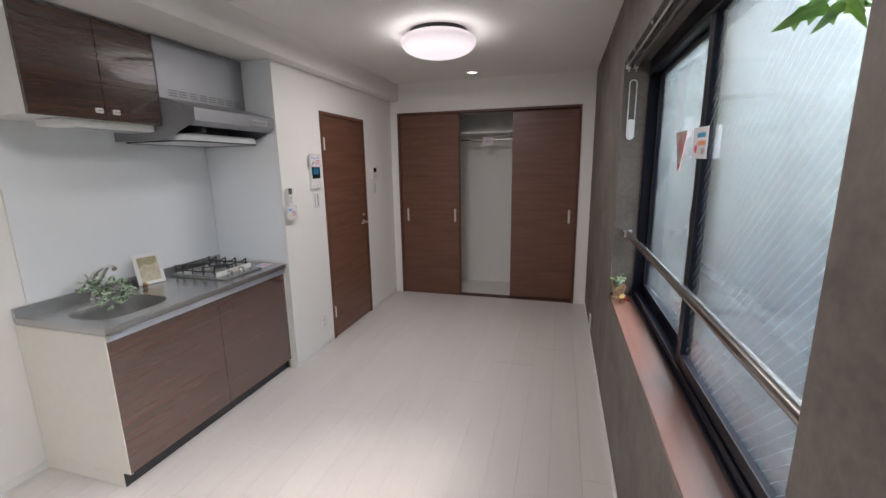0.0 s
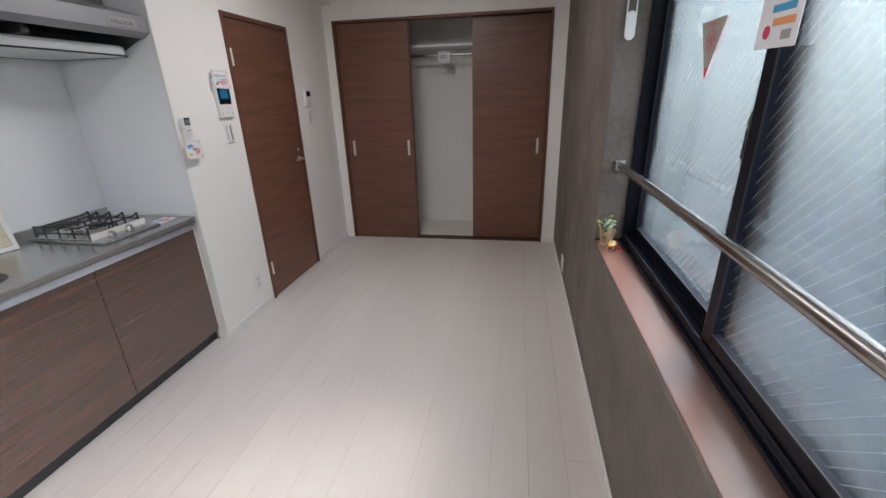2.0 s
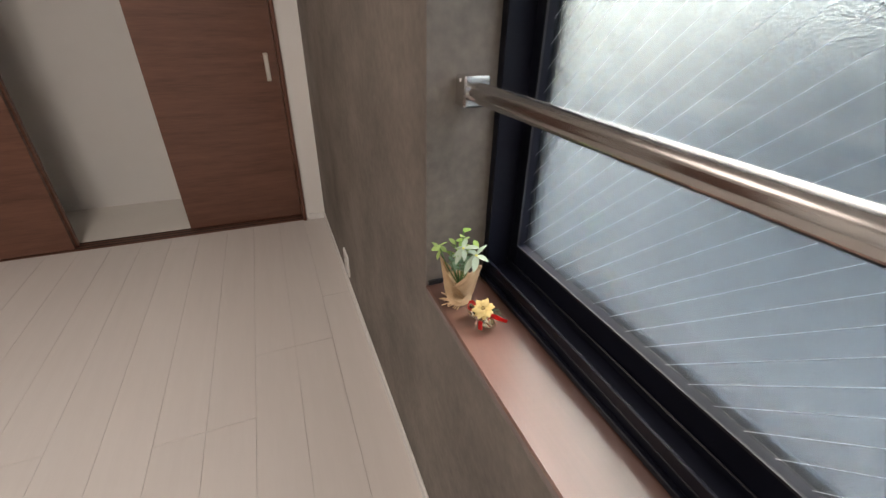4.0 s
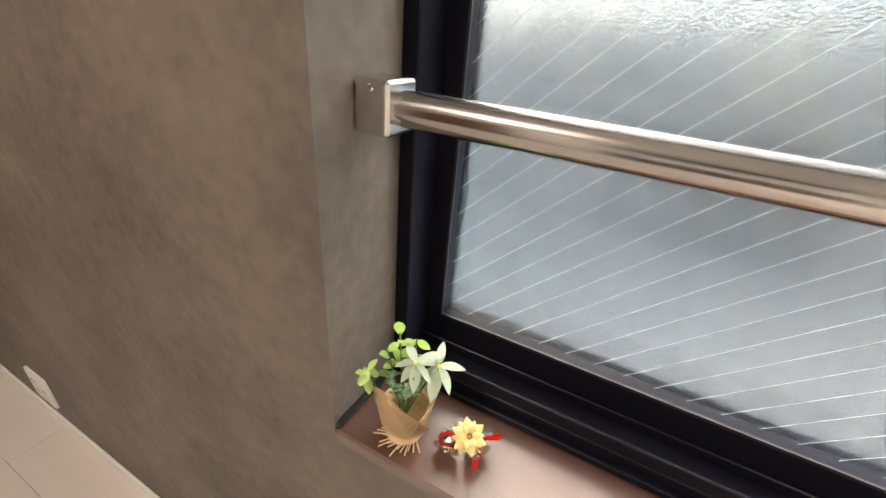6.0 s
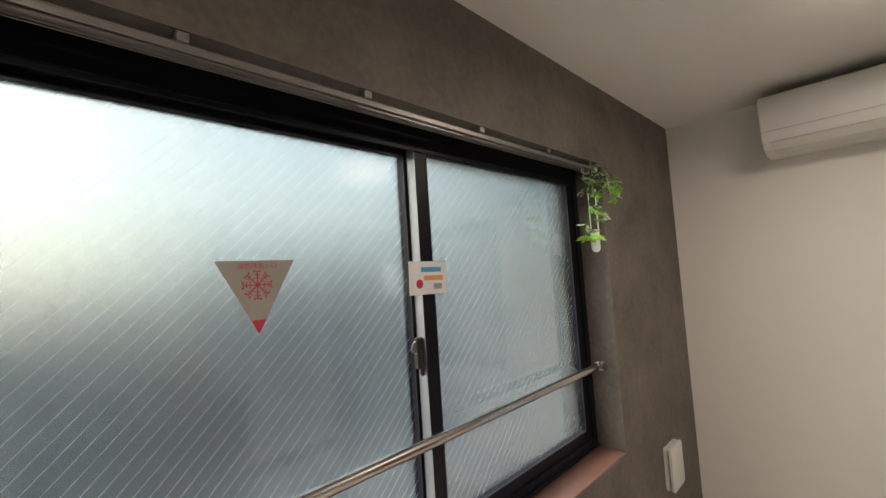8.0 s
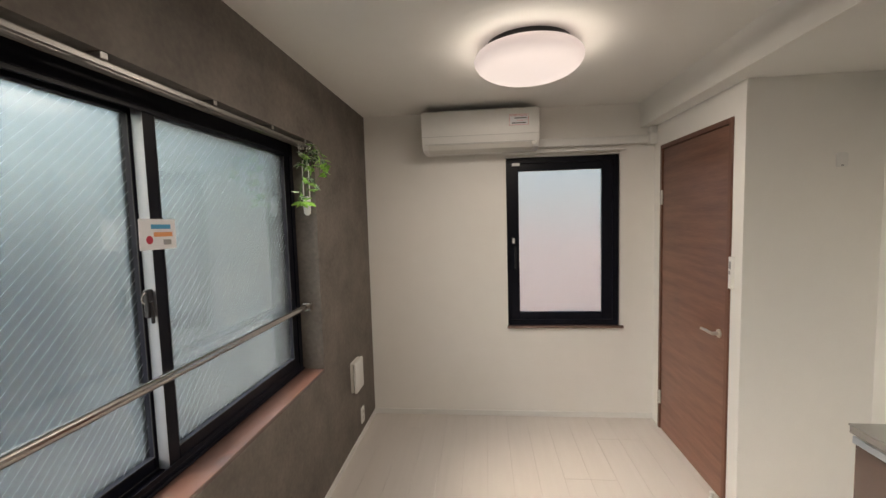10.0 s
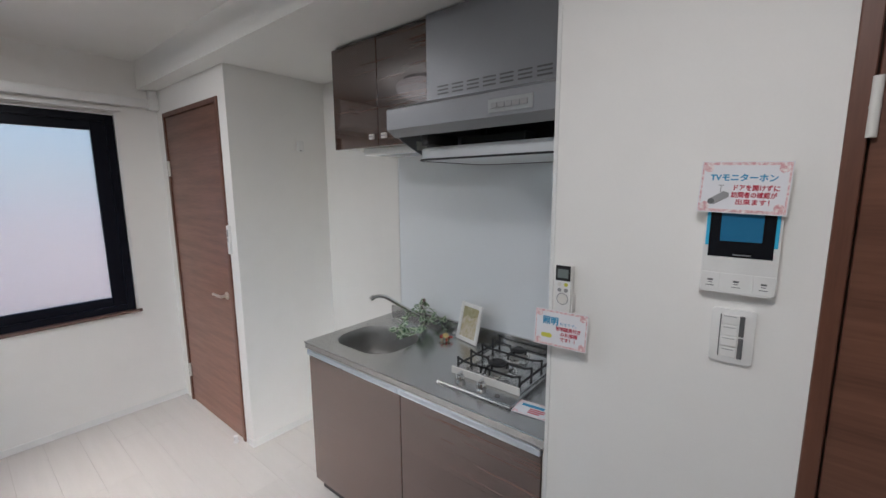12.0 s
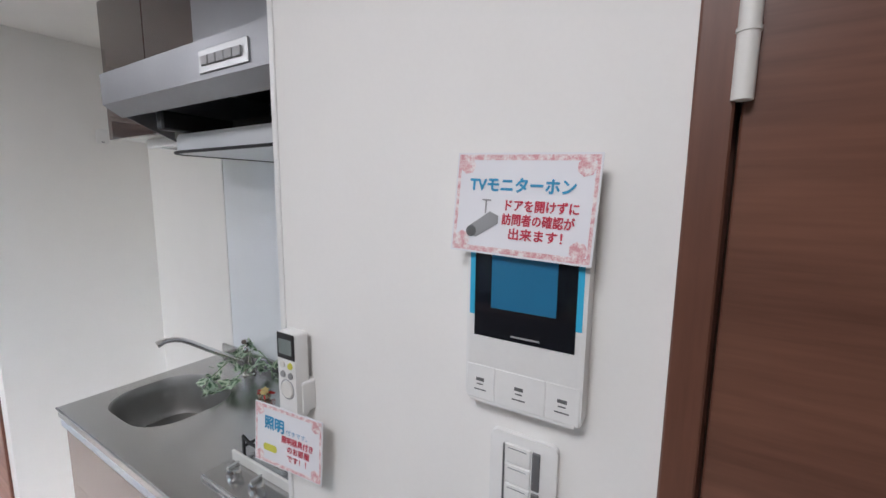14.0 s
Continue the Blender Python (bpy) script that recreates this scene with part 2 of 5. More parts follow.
M_TAPE = plain("blue_protective_film", (0.06, 0.42, 0.66), 0.3)
M_SCREEN = plain("black_screen_glass", (0.006, 0.007, 0.010), 0.08)
M_SCREEN_BLUE = plain("blue_screen_film", (0.03, 0.16, 0.30), 0.15)
M_LCD = plain("lcd_grey_green", (0.20, 0.23, 0.22), 0.2)
M_YELLOW = plain("yellow_button", (0.62, 0.60, 0.08), 0.4)
M_GOLD = plain("pale_gold_metal", (0.66, 0.58, 0.43), 0.16, 1.0)
M_GOLDLEAF = material("gold_fabric_petal", (0.60, 0.47, 0.20), (0.46, 0.33, 0.11), 0.40, 60, 300, 0.1)
M_RIBBON = material("red_ribbon", (0.55, 0.012, 0.012), (0.42, 0.008, 0.008), 0.4, 40, 200, 0.1)
M_GREEN = material("dark_green_tinsel", (0.02, 0.09, 0.03), (0.015, 0.05, 0.02), 0.45, 60, 300, 0.2)
M_JUTE = material("ribbed_kraft_paper", (0.66, 0.49, 0.31), (0.55, 0.39, 0.23), 0.85, 30, 160, 0.3, contrast=0.6)
M_LEAF = material("soft_green_leaf", (0.13, 0.29, 0.07), (0.40, 0.55, 0.12), 0.5, 25, 120, 0.1, spread=0.25)
M_LEAF_YOUNG = material("young_yellow_green_leaf", (0.42, 0.55, 0.20), (0.30, 0.44, 0.10), 0.5, 30, 120, 0.05)
M_LEAF_BLUE = material("blue_green_leaf", (0.14, 0.27, 0.17), (0.24, 0.38, 0.25), 0.55, 25, 120, 0.1)
M_LEAF_PALE = material("pale_white_green_petal", (0.46, 0.53, 0.43), (0.28, 0.40, 0.27), 0.5, 30, 120, 0.05)
M_STEM = plain("green_stem", (0.10, 0.20, 0.06), 0.6)
M_BURNER = plain("dull_burner_metal", (0.33, 0.32, 0.30), 0.45, 0.9)
M_PHOTO = material("faded_garden_print", (0.50, 0.44, 0.26), (0.66, 0.60, 0.50), 0.25, 22, 90, 0, contrast=1.6)
M_OLIVE = material("olive_print", (0.30, 0.27, 0.12), (0.42, 0.38, 0.24), 0.3, 60, 200, 0, contrast=1.4)
M_LAMP = material("lit_opal_diffuser", (0.80, 0.74, 0.74), (0.78, 0.72, 0.72), 0.35, 3, 20, 0, emission=(1.0, 0.84, 0.84), strength=0.048)
# the dome glows most where its tubes sit, less towards the rim
_n, _l = M_LAMP.node_tree.nodes, M_LAMP.node_tree.links
_tc, _sx, _cv = _n.new("ShaderNodeTexCoord"), _n.new("ShaderNodeSeparateXYZ"), _n.new("ShaderNodeValToRGB")
_l.new(_tc.outputs["Generated"], _sx.inputs[0])
_l.new(_sx.outputs["Z"], _cv.inputs[0])
_cv.color_ramp.elements[0].position, _cv.color_ramp.elements[0].color = 0.02, (0.92, 0.80, 0.79, 1)
_cv.color_ramp.elements[1].position, _cv.color_ramp.elements[1].color = 0.78, (0.50, 0.41, 0.42, 1)
_mid = _cv.color_ramp.elements.new(0.30)
_mid.color = (1.0, 0.86, 0.84, 1)
_l.new(_cv.outputs[0], _n["Principled BSDF"].inputs["Emission Color"])
M_DOWN = material("lit_downlight_lens", (0.9, 0.85, 0.8), None, 0.4, 3, 20, 0, emission=(1.0, 0.86, 0.70), strength=0.12)


def ivy_leaf_material(name, green, margin):
    ma = bpy.data.materials.new(name)
    ma.use_nodes = True
    nt = ma.node_tree
    N, L = nt.nodes, nt.links
    tc = N.new("ShaderNodeTexCoord")
    ln = N.new("ShaderNodeVectorMath")
    ln.operation = "LENGTH"
    L.new(tc.outputs["Generated"], ln.inputs[0])
    sub = N.new("ShaderNodeVectorMath")
    sub.operation = "SUBTRACT"
    sub.inputs[1].default_value = (0.5, 0.45, 0.5)
    L.new(tc.outputs["Generated"], sub.inputs[0])
    L.new(sub.outputs[0], ln.inputs[0])
    nz = N.new("ShaderNodeTexNoise")
    nz.inputs["Scale"].default_value = 6
    L.new(tc.outputs["Generated"], nz.inputs["Vector"])
    ad = N.new("ShaderNodeMath")
    ad.operation = "MULTIPLY_ADD"
    ad.inputs[1].default_value, ad.inputs[2].default_value = 0.35, -0.17
    L.new(nz.outputs["Fac"], ad.inputs[0])
    sm = N.new("ShaderNodeMath")
    L.new(ln.outputs["Value"], sm.inputs[0])
    L.new(ad.outputs[0], sm.inputs[1])
    mr = N.new("ShaderNodeMapRange")
    mr.inputs["From Min"].default_value, mr.inputs["From Max"].default_value = 0.26, 0.40
    L.new(sm.outputs[0], mr.inputs["Value"])
    mx = N.new("ShaderNodeMix")
    mx.data_type = "RGBA"
    mx.inputs[6].default_value, mx.inputs[7].default_value = (*green, 1), (*margin, 1)
    L.new(mr.outputs[0], mx.inputs[0])
    L.new(mx.outputs[2], N["Principled BSDF"].inputs["Base Color"])
    N["Principled BSDF"].inputs["Roughness"].default_value = 0.42
    return ma


M_IVY = ivy_leaf_material("variegated_ivy_leaf", (0.025, 0.085, 0.03), (0.42, 0.50, 0.36))
# green raised to yellow-green: light through the leaf is in its colour
M_IVY_BACKLIT = ivy_leaf_material("backlit_ivy_leaf", (0.16, 0.38, 0.04), (0.30, 0.54, 0.12))


def glass_material(name, tint, rough, bump, scale, coat=0.0):
    ma = bpy.data.materials.new(name)
    ma.use_nodes = True
    nt = ma.node_tree
    N, L = nt.nodes, nt.links
    b = N["Principled BSDF"]
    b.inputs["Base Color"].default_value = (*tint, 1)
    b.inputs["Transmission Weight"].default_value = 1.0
    b.inputs["Roughness"].default_value = rough
    b.inputs["IOR"].default_value = 1.45
    b.inputs["Coat Weight"].default_value, b.inputs["Coat Roughness"].default_value = coat, 0.10
    tc = N.new("ShaderNodeTexCoord")
    nz = N.new("ShaderNodeTexNoise")
    nz.inputs["Scale"].default_value, nz.inputs["Detail"].default_value = scale, 3
    L.new(tc.outputs["Object"], nz.inputs["Vector"])
    bp = N.new("ShaderNodeBump")
    bp.inputs["Strength"].default_value, bp.inputs["Distance"].default_value = bump, 0.004
    L.new(nz.outputs["Fac"], bp.inputs["Height"])
    L.new(bp.outputs[0], b.inputs["Normal"])
    return ma


# dark tint dims the view out; unshadowed daylight still enters at full strength
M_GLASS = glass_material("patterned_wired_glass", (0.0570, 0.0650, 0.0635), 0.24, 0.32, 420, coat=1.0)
M_FROST = glass_material("frosted_glass", (0.112, 0.104, 0.102), 0.40, 0.1, 200)
M_WIRE = plain("glass_wire", (0.66, 0.69, 0.69), 0.45, 0.3)
M_CONCRETE = material("grey_facade_render", (0.80, 0.80, 0.79), (0.70, 0.70, 0.69), 0.85, 0.8, 8, 0.2)
M_CONCRETE2 = material("pale_facade_tile", (0.80, 0.68, 0.62), (0.72, 0.60, 0.55), 0.8, 0.8, 8, 0.2)
M_GREYWALL = material("mid_grey_facade_render", (0.66, 0.66, 0.64), (0.56, 0.56, 0.54), 0.85, 0.8, 8, 0.2)
M_ASPHALT = material("pale_concrete_yard", (0.66, 0.65, 0.63), (0.58, 0.57, 0.55), 0.9, 2, 60, 0.3)
M_PANE_FAR = plain("dark_window_pane", (0.05, 0.06, 0.07), 0.15)

# ---- the room's shell ----
XE, XW, XK = 0.55, -1.72, -2.36        # east wall, west walls, back of the kitchen recess
YS, YN, YA, YB = -0.537, 4.605, 0.565, 2.517  # south wall, closet wall, ends of the recess
H, HB = 2.48, 2.297                     # ceiling, underside of the beam
XBEAM = -1.612
WY0, WY1, WZ0, WZ1 = 0.507, 2.500, 0.78, 2.096   # large window opening
SX0, SX1, SZ0, SZ1 = -1.462, -0.59, 0.757, 2.107  # small window opening

floor = solid("floor", boxes(((XK - 0.1, YS - 0.1, -0.12), (XE + 0.1, YN + 0.06, -0.006))), M_GAP, "whitewashed wooden plank floor", "floor", kind="structure")
solid("floor_closet", boxes(((XW - 0.1, YN + 0.06, -0.12), (XE + 0.1, 5.42, 0.004))), M_LINO, "pale floor sheet inside the closet", "floor", kind="structure")
solid("wall_east", boxes(
    ((XE, YS - 0.16, 0), (0.80, WY0, H)), ((XE, WY1, 0), (0.80, 5.42, H)),
    ((XE, WY0, 0), (0.80, WY1, WZ0 - 0.02)), ((XE, WY0, WZ1), (0.80, WY1, H))), M_DARK,
    "dark grey-brown plaster-look accent wall", "wall", kind="structure", smooth=False)
solid("wall_south", boxes(
    ((XW - 0.14, YS - 0.16, 0), (SX0, YS, H)), ((SX1, YS - 0.16, 0), (XE, YS, H)),
    ((SX0, YS - 0.16, 0), (SX1, YS, SZ0)), ((SX0, YS - 0.16, SZ1), (SX1, YS, H))), M_WALL,
    "plain white wallpapered wall", "wall", kind="structure", smooth=False)
DY0, DY1, DZ = -0.412, 0.470, 2.135
solid("wall_west_1", boxes(
    ((XW - 0.14, YS, 0), (XW, DY0, HB)), ((XW - 0.14, DY1, 0), (XW, YA, HB)),
    ((XW - 0.14, DY0, DZ), (XW, DY1, HB)), ((XK, DY1, 0), (XW - 0.14, YA, HB))), M_WALL,
    "white wallpapered wall round the corridor door", "wall", kind="structure", smooth=False)
solid("wall_kitchen", boxes(((XK - 0.14, YA - 0.1, 0), (XK, YB + 0.1, HB))), M_WALL, "white wall behind the kitchen", "wall", kind="structure", smooth=False)
BY0, BY1, BZ = 3.077, 3.872, 2.022
solid("wall_west_2", boxes(
    ((XK, YB, 0), (XW, YB + 0.1, HB)), ((XW - 0.14, YB + 0.1, 0), (XW, BY0, HB)),
    ((XW - 0.14, BY1, 0), (XW, YN + 0.11, HB)), ((XW - 0.14, BY0, BZ), (XW, BY1, HB))), M_WALL,
    "white wallpapered wall round the bathroom door", "wall", kind="structure", smooth=False)
CX0, CX1, CZ = -1.632, 0.424, 2.158
solid("wall_north", boxes(
    ((XW, YN, 0), (CX0, YN + 0.11, H)), ((CX1, YN, 0), (XE, YN + 0.11, H)), ((CX0, YN, CZ), (CX1, YN + 0.11, H))), M_WALL,
    "white wallpapered wall round the closet", "wall", kind="structure", smooth=False)
for nm, lo, hi in (("wall_closet_back", (XW, 5.30, 0), (XE, 5.42, H)), ("wall_closet_west", (XW - 0.14, YN + 0.11, 0), (XW, 5.42, H)),
                   ("wall_closet_east", (0.47, YN + 0.11, 0), (XE, 5.30, H))):
    solid(nm, box(lo, hi), M_WALL, "white inner wall of the closet", "wall", kind="structure", smooth=False)
solid("ceiling", boxes(((XBEAM, YS - 0.16, H), (0.80, 5.42, H + 0.12)), ((XK - 0.14, YN + 0.11, H), (XBEAM, 5.42, H + 0.12))), M_CEIL, "plain white papered ceiling", "ceiling", kind="structure", smooth=False)
solid("ceiling_beam", boxes(((XK - 0.14, YS - 0.16, HB), (XBEAM, YN, H + 0.12)), ((XK - 0.14, YN, HB), (XW, YN + 0.11, H + 0.12))), M_CEIL,
      "white boxed-in beam along the ceiling", "beam", kind="structure", smooth=False)
# unseen walls added to close the space behind the two doors
solid("wall_behind", boxes(((XK - 0.14, YS - 0.16, 0), (XK - 0.02, DY1 - 0.002, HB)), ((XK - 0.14, YB + 0.1, 0), (XK - 0.02, YN + 0.11, HB))), M_WALL, "unseen wall added to close the space behind the doors", "wall", kind="structure", smooth=False)

bb = 0.045
base = bmesh.new()
for lo, hi in (
    ((XE - 0.008, YS, 0), (XE, YN, bb)), ((XW, YS, 0), (XE - 0.008, YS + 0.008, bb)), ((CX1 + 0.02, YN - 0.008, 0), (XE - 0.008, YN, bb)),
    ((XW, YB + 0.002, 0), (XW + 0.008, BY0 - 0.03, bb)), ((XW, BY1 + 0.03, 0), (XW + 0.008, YN, bb)),
    ((XW, DY1 + 0.03, 0), (XW + 0.008, YA + 0.008, bb)), ((XK, YA, 0), (XW, YA + 0.008, bb)), ((XK, YA + 0.008, 0), (XK + 0.008, 1.20, bb))):
    mesh_box(base, lo, hi, 0.002)
solid("baseboard", base, M_WHITE, "low cream baseboard along the walls", "baseboard", kind="structure")

# ---- large window ----
window = thing("window_1", (0.72, 1.525, WZ0), "black aluminium sliding window with wired patterned glass", "window", kind="structure")
fr = bmesh.new()
XF = 0.677      # room-side face of the aluminium frame
for lo, hi in (
    ((XF, WY0, 0.78), (0.80, WY0 + 0.040, WZ1)), ((XF, WY1 - 0.020, 0.78), (0.80, WY1, WZ1)),
    ((XF, WY0 + 0.04, 0.78), (0.80, WY1 - 0.02, 0.806)), ((XF, WY0 + 0.04, 2.030), (0.80, WY1 - 0.02, WZ1)),
    ((XF, WY0 + 0.04, 0.806), (XF + 0.005, WY1 - 0.02, 0.826)), ((0.7235, WY0 + 0.04, 0.806), (0.7275, WY1 - 0.02, 0.820)),
    ((0.772, WY0 + 0.04, 0.806), (0.777, WY1 - 0.02, 0.820)), ((XF - 0.010, WY0 + 0.002, 0.781), (XF, WY1 - 0.002, 0.792)),
    ((XF, WY0 + 0.04, 2.016), (XF + 0.005, WY1 - 0.02, 2.030))):
    mesh_box(fr, lo, hi, 0.0015)
part("window_frame", fr, M_FRAME, window, world_space=True)


def sash(x0, x1, y0, y1, gy0, gy1, gz0, gz1, name):
    s = bmesh.new()
    for lo, hi in (((x0, y0, 0.812), (x1, gy0, 2.034)), ((x0, gy1, 0.812), (x1, y1, 2.034)),
                   ((x0, gy0, 0.812), (x1, gy1, gz0)), ((x0, gy0, gz1), (x1, gy1, 2.034))):
        mesh_box(s, lo, hi, 0.002)
    ob = part(name, s, M_FRAME, window, world_space=True)
    xm = (x0 + x1) / 2
    gasket = boxes(((x0 - 0.0015, gy0 - 0.003, gz0 - 0.004), (x0 + 0.003, gy1 + 0.003, gz0)), ((x0 - 0.0015, gy0 - 0.003, gz0), (x0 + 0.003, gy0, gz1)),
                   ((x0 - 0.0015, gy1, gz0), (x0 + 0.003, gy1 + 0.003, gz1)))
    part("gasket", gasket, M_BLACK, ob, "black rubber glazing bead", world_space=True)
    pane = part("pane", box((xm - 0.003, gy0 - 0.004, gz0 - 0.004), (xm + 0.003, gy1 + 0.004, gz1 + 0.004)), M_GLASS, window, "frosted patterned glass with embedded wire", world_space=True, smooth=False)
    # casts no shadow, so daylight skips the dimming tint
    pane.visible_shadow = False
    # embedded diagonal wires
    net = bmesh.new()
    step = 0.0255
    xw = xm - 0.0042
    k = 0.0
    while k < 4.0:
        # line z = gz0 + k - (y - gy0), clipped to the pane
        ya, yb = max(gy0, gy0 + k - (gz1 - gz0)), min(gy1, gy0 + k)
        if yb - ya > 0.01:
            mesh_tube(net, ((xw, ya, gz0 + k - (ya - gy0)), (xw, yb, gz0 + k - (yb - gy0))), 0.00014, 4, caps=False)
        k += step * 1.414
    part("wires", net, M_WIRE, pane, "fine bright diagonal wires inside the glass", world_space=True, smooth=False)
    return ob


sash(0.729, 0.768, 1.495, 2.484, 1.556, 2.452, 0.862, 2.014, "outer_sash")
inner = sash(0.684, 0.722, 0.543, 1.545, 0.602, 1.495, 0.872, 2.014, "inner_sash")
lt = boxes(((0.692, 1.5455, 1.345), (0.712, 1.571, 1.440)), ((0.686, 1.551, 1.325), (0.696, 1.565, 1.40)), bevel=0.004)
part("latch", lt, M_BLACK, inner, "black crescent latch", world_space=True)
part("latch_ring", mesh_tube(bmesh.new(), [(0.700, 1.574 + 0.014 * math.cos(a), 1.412 + 0.018 * math.sin(a)) for a in (i * math.pi / 8 for i in range(17))], 0.003, 8), M_CHROME, inner, "chrome latch ring", world_space=True)
part("stile_edge", box((0.6845, 1.5452, 0.815), (0.7225, 1.5470, 2.030)), M_ALU_EDGE, inner, "bare aluminium edge of the stile", world_space=True)
part("pull", box((0.684, 1.515, 0.800), (0.691, 1.535, 0.812), 0.002), M_ALU, inner, "small metal pull", world_space=True)
solid("sill_1", boxes(((XE - 0.003, WY0 + 0.001, WZ0 - 0.020), (XF, WY1 - 0.001, WZ0)), bevel=0.003), M_SILL, "red-brown wooden window sill board", "sill", kind="structure")
solid("sill_edge_strip", boxes(((XE + 0.002, WY1 - 0.008, WZ0), (XF - 0.012, WY1 - 0.001, WZ0 + 0.009)), bevel=0.001), M_BLACK, "thin black edging strip on the sill", "trim", kind="structure")

# ---- small window ----
win2 = thing("window_2", (-1.026, YS - 0.06, SZ0), "small black aluminium window with frosted pane", "window", kind="structure")
f2 = bmesh.new()
ya, yb = YS - 0.10, YS - 0.018
for lo, hi in (((SX0, ya, SZ0), (SX0 + 0.045, yb, SZ1)), ((SX1 - 0.028, ya, SZ0), (SX1, yb, SZ1)),
               ((SX0 + 0.045, ya, SZ0), (SX1 - 0.028, yb, SZ0 + 0.045)), ((SX0 + 0.045, ya, SZ1 - 0.045), (SX1 - 0.028, yb, SZ1))):
    mesh_box(f2, lo, hi, 0.002)
part("window_frame", f2, M_FRAME, win2, world_space=True)
s2 = bmesh.new()
gx0, gx1, gz0, gz1 = -1.338, -0.690, 0.862, 2.003
ya, yb = YS - 0.075, YS - 0.035
for lo, hi in (((SX0 + 0.040, ya, SZ0 + 0.040), (gx0, yb, SZ1 - 0.040)), ((gx1, ya, SZ0 + 0.040), (SX1 - 0.020, yb, SZ1 - 0.040)),
               ((gx0, ya, SZ0 + 0.040), (gx1, yb, gz0)), ((gx0, ya, gz1), (gx1, yb, SZ1 - 0.040))):
    mesh_box(s2, lo, hi, 0.003)
sash2 = part("sash", s2, M_FRAME, win2, world_space=True)
p2 = part("pane", box((gx0 - 0.004, YS - 0.058, gz0 - 0.004), (gx1 + 0.004, YS - 0.052, gz1 + 0.004)), M_FROST, win2, "evenly frosted glass pane", world_space=True, smooth=False)
p2.visible_shadow = False
part("maker_label", box((-0.70, YS - 0.018, 2.045), (-0.64, YS - 0.0165, 2.068)), M_WHITE, win2, "small pale sticker", world_space=True)
part("handle", boxes(((-0.650, YS - 0.035, 1.42), (-0.632, YS - 0.012, 1.475)), ((-0.664, YS - 0.034, 1.22), (-0.650, YS - 0.006, 1.40)), bevel=0.004), M_BLACK, win2, "black cam handle", world_space=True)
part("white_catch", box((-0.652, YS - 0.012, 1.43), (-0.634, YS - 0.008, 1.47), 0.002), M_WHITE2, win2, "pale catch plate", world_space=True)
part("window_sill", box((SX0 - 0.03, YS - 0.018, SZ0 - 0.018), (SX1 + 0.008, YS + 0.022, SZ0 + 0.002), 0.003), M_SILL, win2, "thin brown wooden sill", world_space=True)
part("casing", boxes(((SX0 - 0.014, YS - 0.02, SZ0 + 0.003), (SX0, YS + 0.004, SZ1 + 0.012)), ((SX0, YS - 0.02, SZ1), (SX1 + 0.012, YS + 0.004, SZ1 + 0.012)), bevel=0.002), M_WHITE, win2, "white window casing", world_space=True)
rail2 = thing("curtain_rail", (-1.02, YS, 2.135), "white double curtain rail above the small window", "curtain rail", "curtain rails")
for dy in (0.028, 0.060):
    part("rail", box((SX0 - 0.03, YS + dy, 2.128), (SX1 + 0.03, YS + dy + 0.012, 2.141), 0.002), M_WHITE, rail2, world_space=True)
for x in (SX0, -1.02, SX1):
    part("bracket", boxes(((x - 0.012, YS + 0.0005, 2.125), (x + 0.012, YS + 0.004, 2.155)), ((x - 0.006, YS + 0.004, 2.141), (x + 0.006, YS + 0.07, 2.145))), M_WHITE, rail2, world_space=True)


# ---- doors ----
def hinge(parent, x, y, z, name="hinge", h=0.10, r=0.008):
    bm = tube(((x, y, z - h / 2), (x, y, z + h / 2)), r, 12)
    mesh_tube(bm, ((x, y, z - 0.0015), (x, y, z + 0.0015)), r * 1.12, 12)
    return part(name, bm, M_WHITE2, parent, "cream-painted barrel hinge", world_space=True)


def side_door(name, y0, y1, top, hinge_low_y, label, handle_z, lever_dir):
    """A hinged door in the west wall: frame, slab, lever handle and hinges."""
    d = thing(name, (XW, (y0 + y1) / 2, 0), label, "door", kind="structure")
    fw = 0.030
    f = bmesh.new()
    for lo, hi in (((XW - 0.14, y0, 0), (XW + 0.010, y0 + fw, top)), ((XW - 0.14, y1 - fw, 0), (XW + 0.010, y1, top)), ((XW - 0.14, y0 + fw, top - fw), (XW + 0.010, y1 - fw, top)),
                   ((XW - 0.062, y0 + fw, 0), (XW - 0.036, y0 + fw + 0.013, top - fw)), ((XW - 0.062, y1 - fw - 0.013, 0), (XW - 0.036, y1 - fw, top - fw)),
                   ((XW - 0.062, y0 + fw + 0.013, top - fw - 0.013), (XW - 0.036, y1 - fw - 0.013, top - fw))):
        mesh_box(f, lo, hi, 0.002)
    part("door_frame", f, M_DOOR_EDGE, d, "dark brown door frame", world_space=True)
    slab = part("door_leaf", box((XW - 0.034, y0 + fw + 0.005, 0.006), (XW + 0.002, y1 - fw - 0.004, top - fw - 0.004), 0.0015), M_DOOR, d, "brown wood-grain door leaf", world_space=True)
    for z in (1.755, 0.25):
        hinge(d, XW + 0.010, y0 + fw + 0.004, z, h=0.105 if z > 1 else 0.10)
    yh = y1 - fw - 0.062
    hd = bmesh.new()
    mesh_lathe(hd, [(0.0, 0.0), (0.024, 0.0), (0.024, 0.007), (0.010, 0.009), (0.010, 0.042), (0.0, 0.042)], 20, Matrix.Translation((XW + 0.002, yh, handle_z)) @ FACE_EAST)
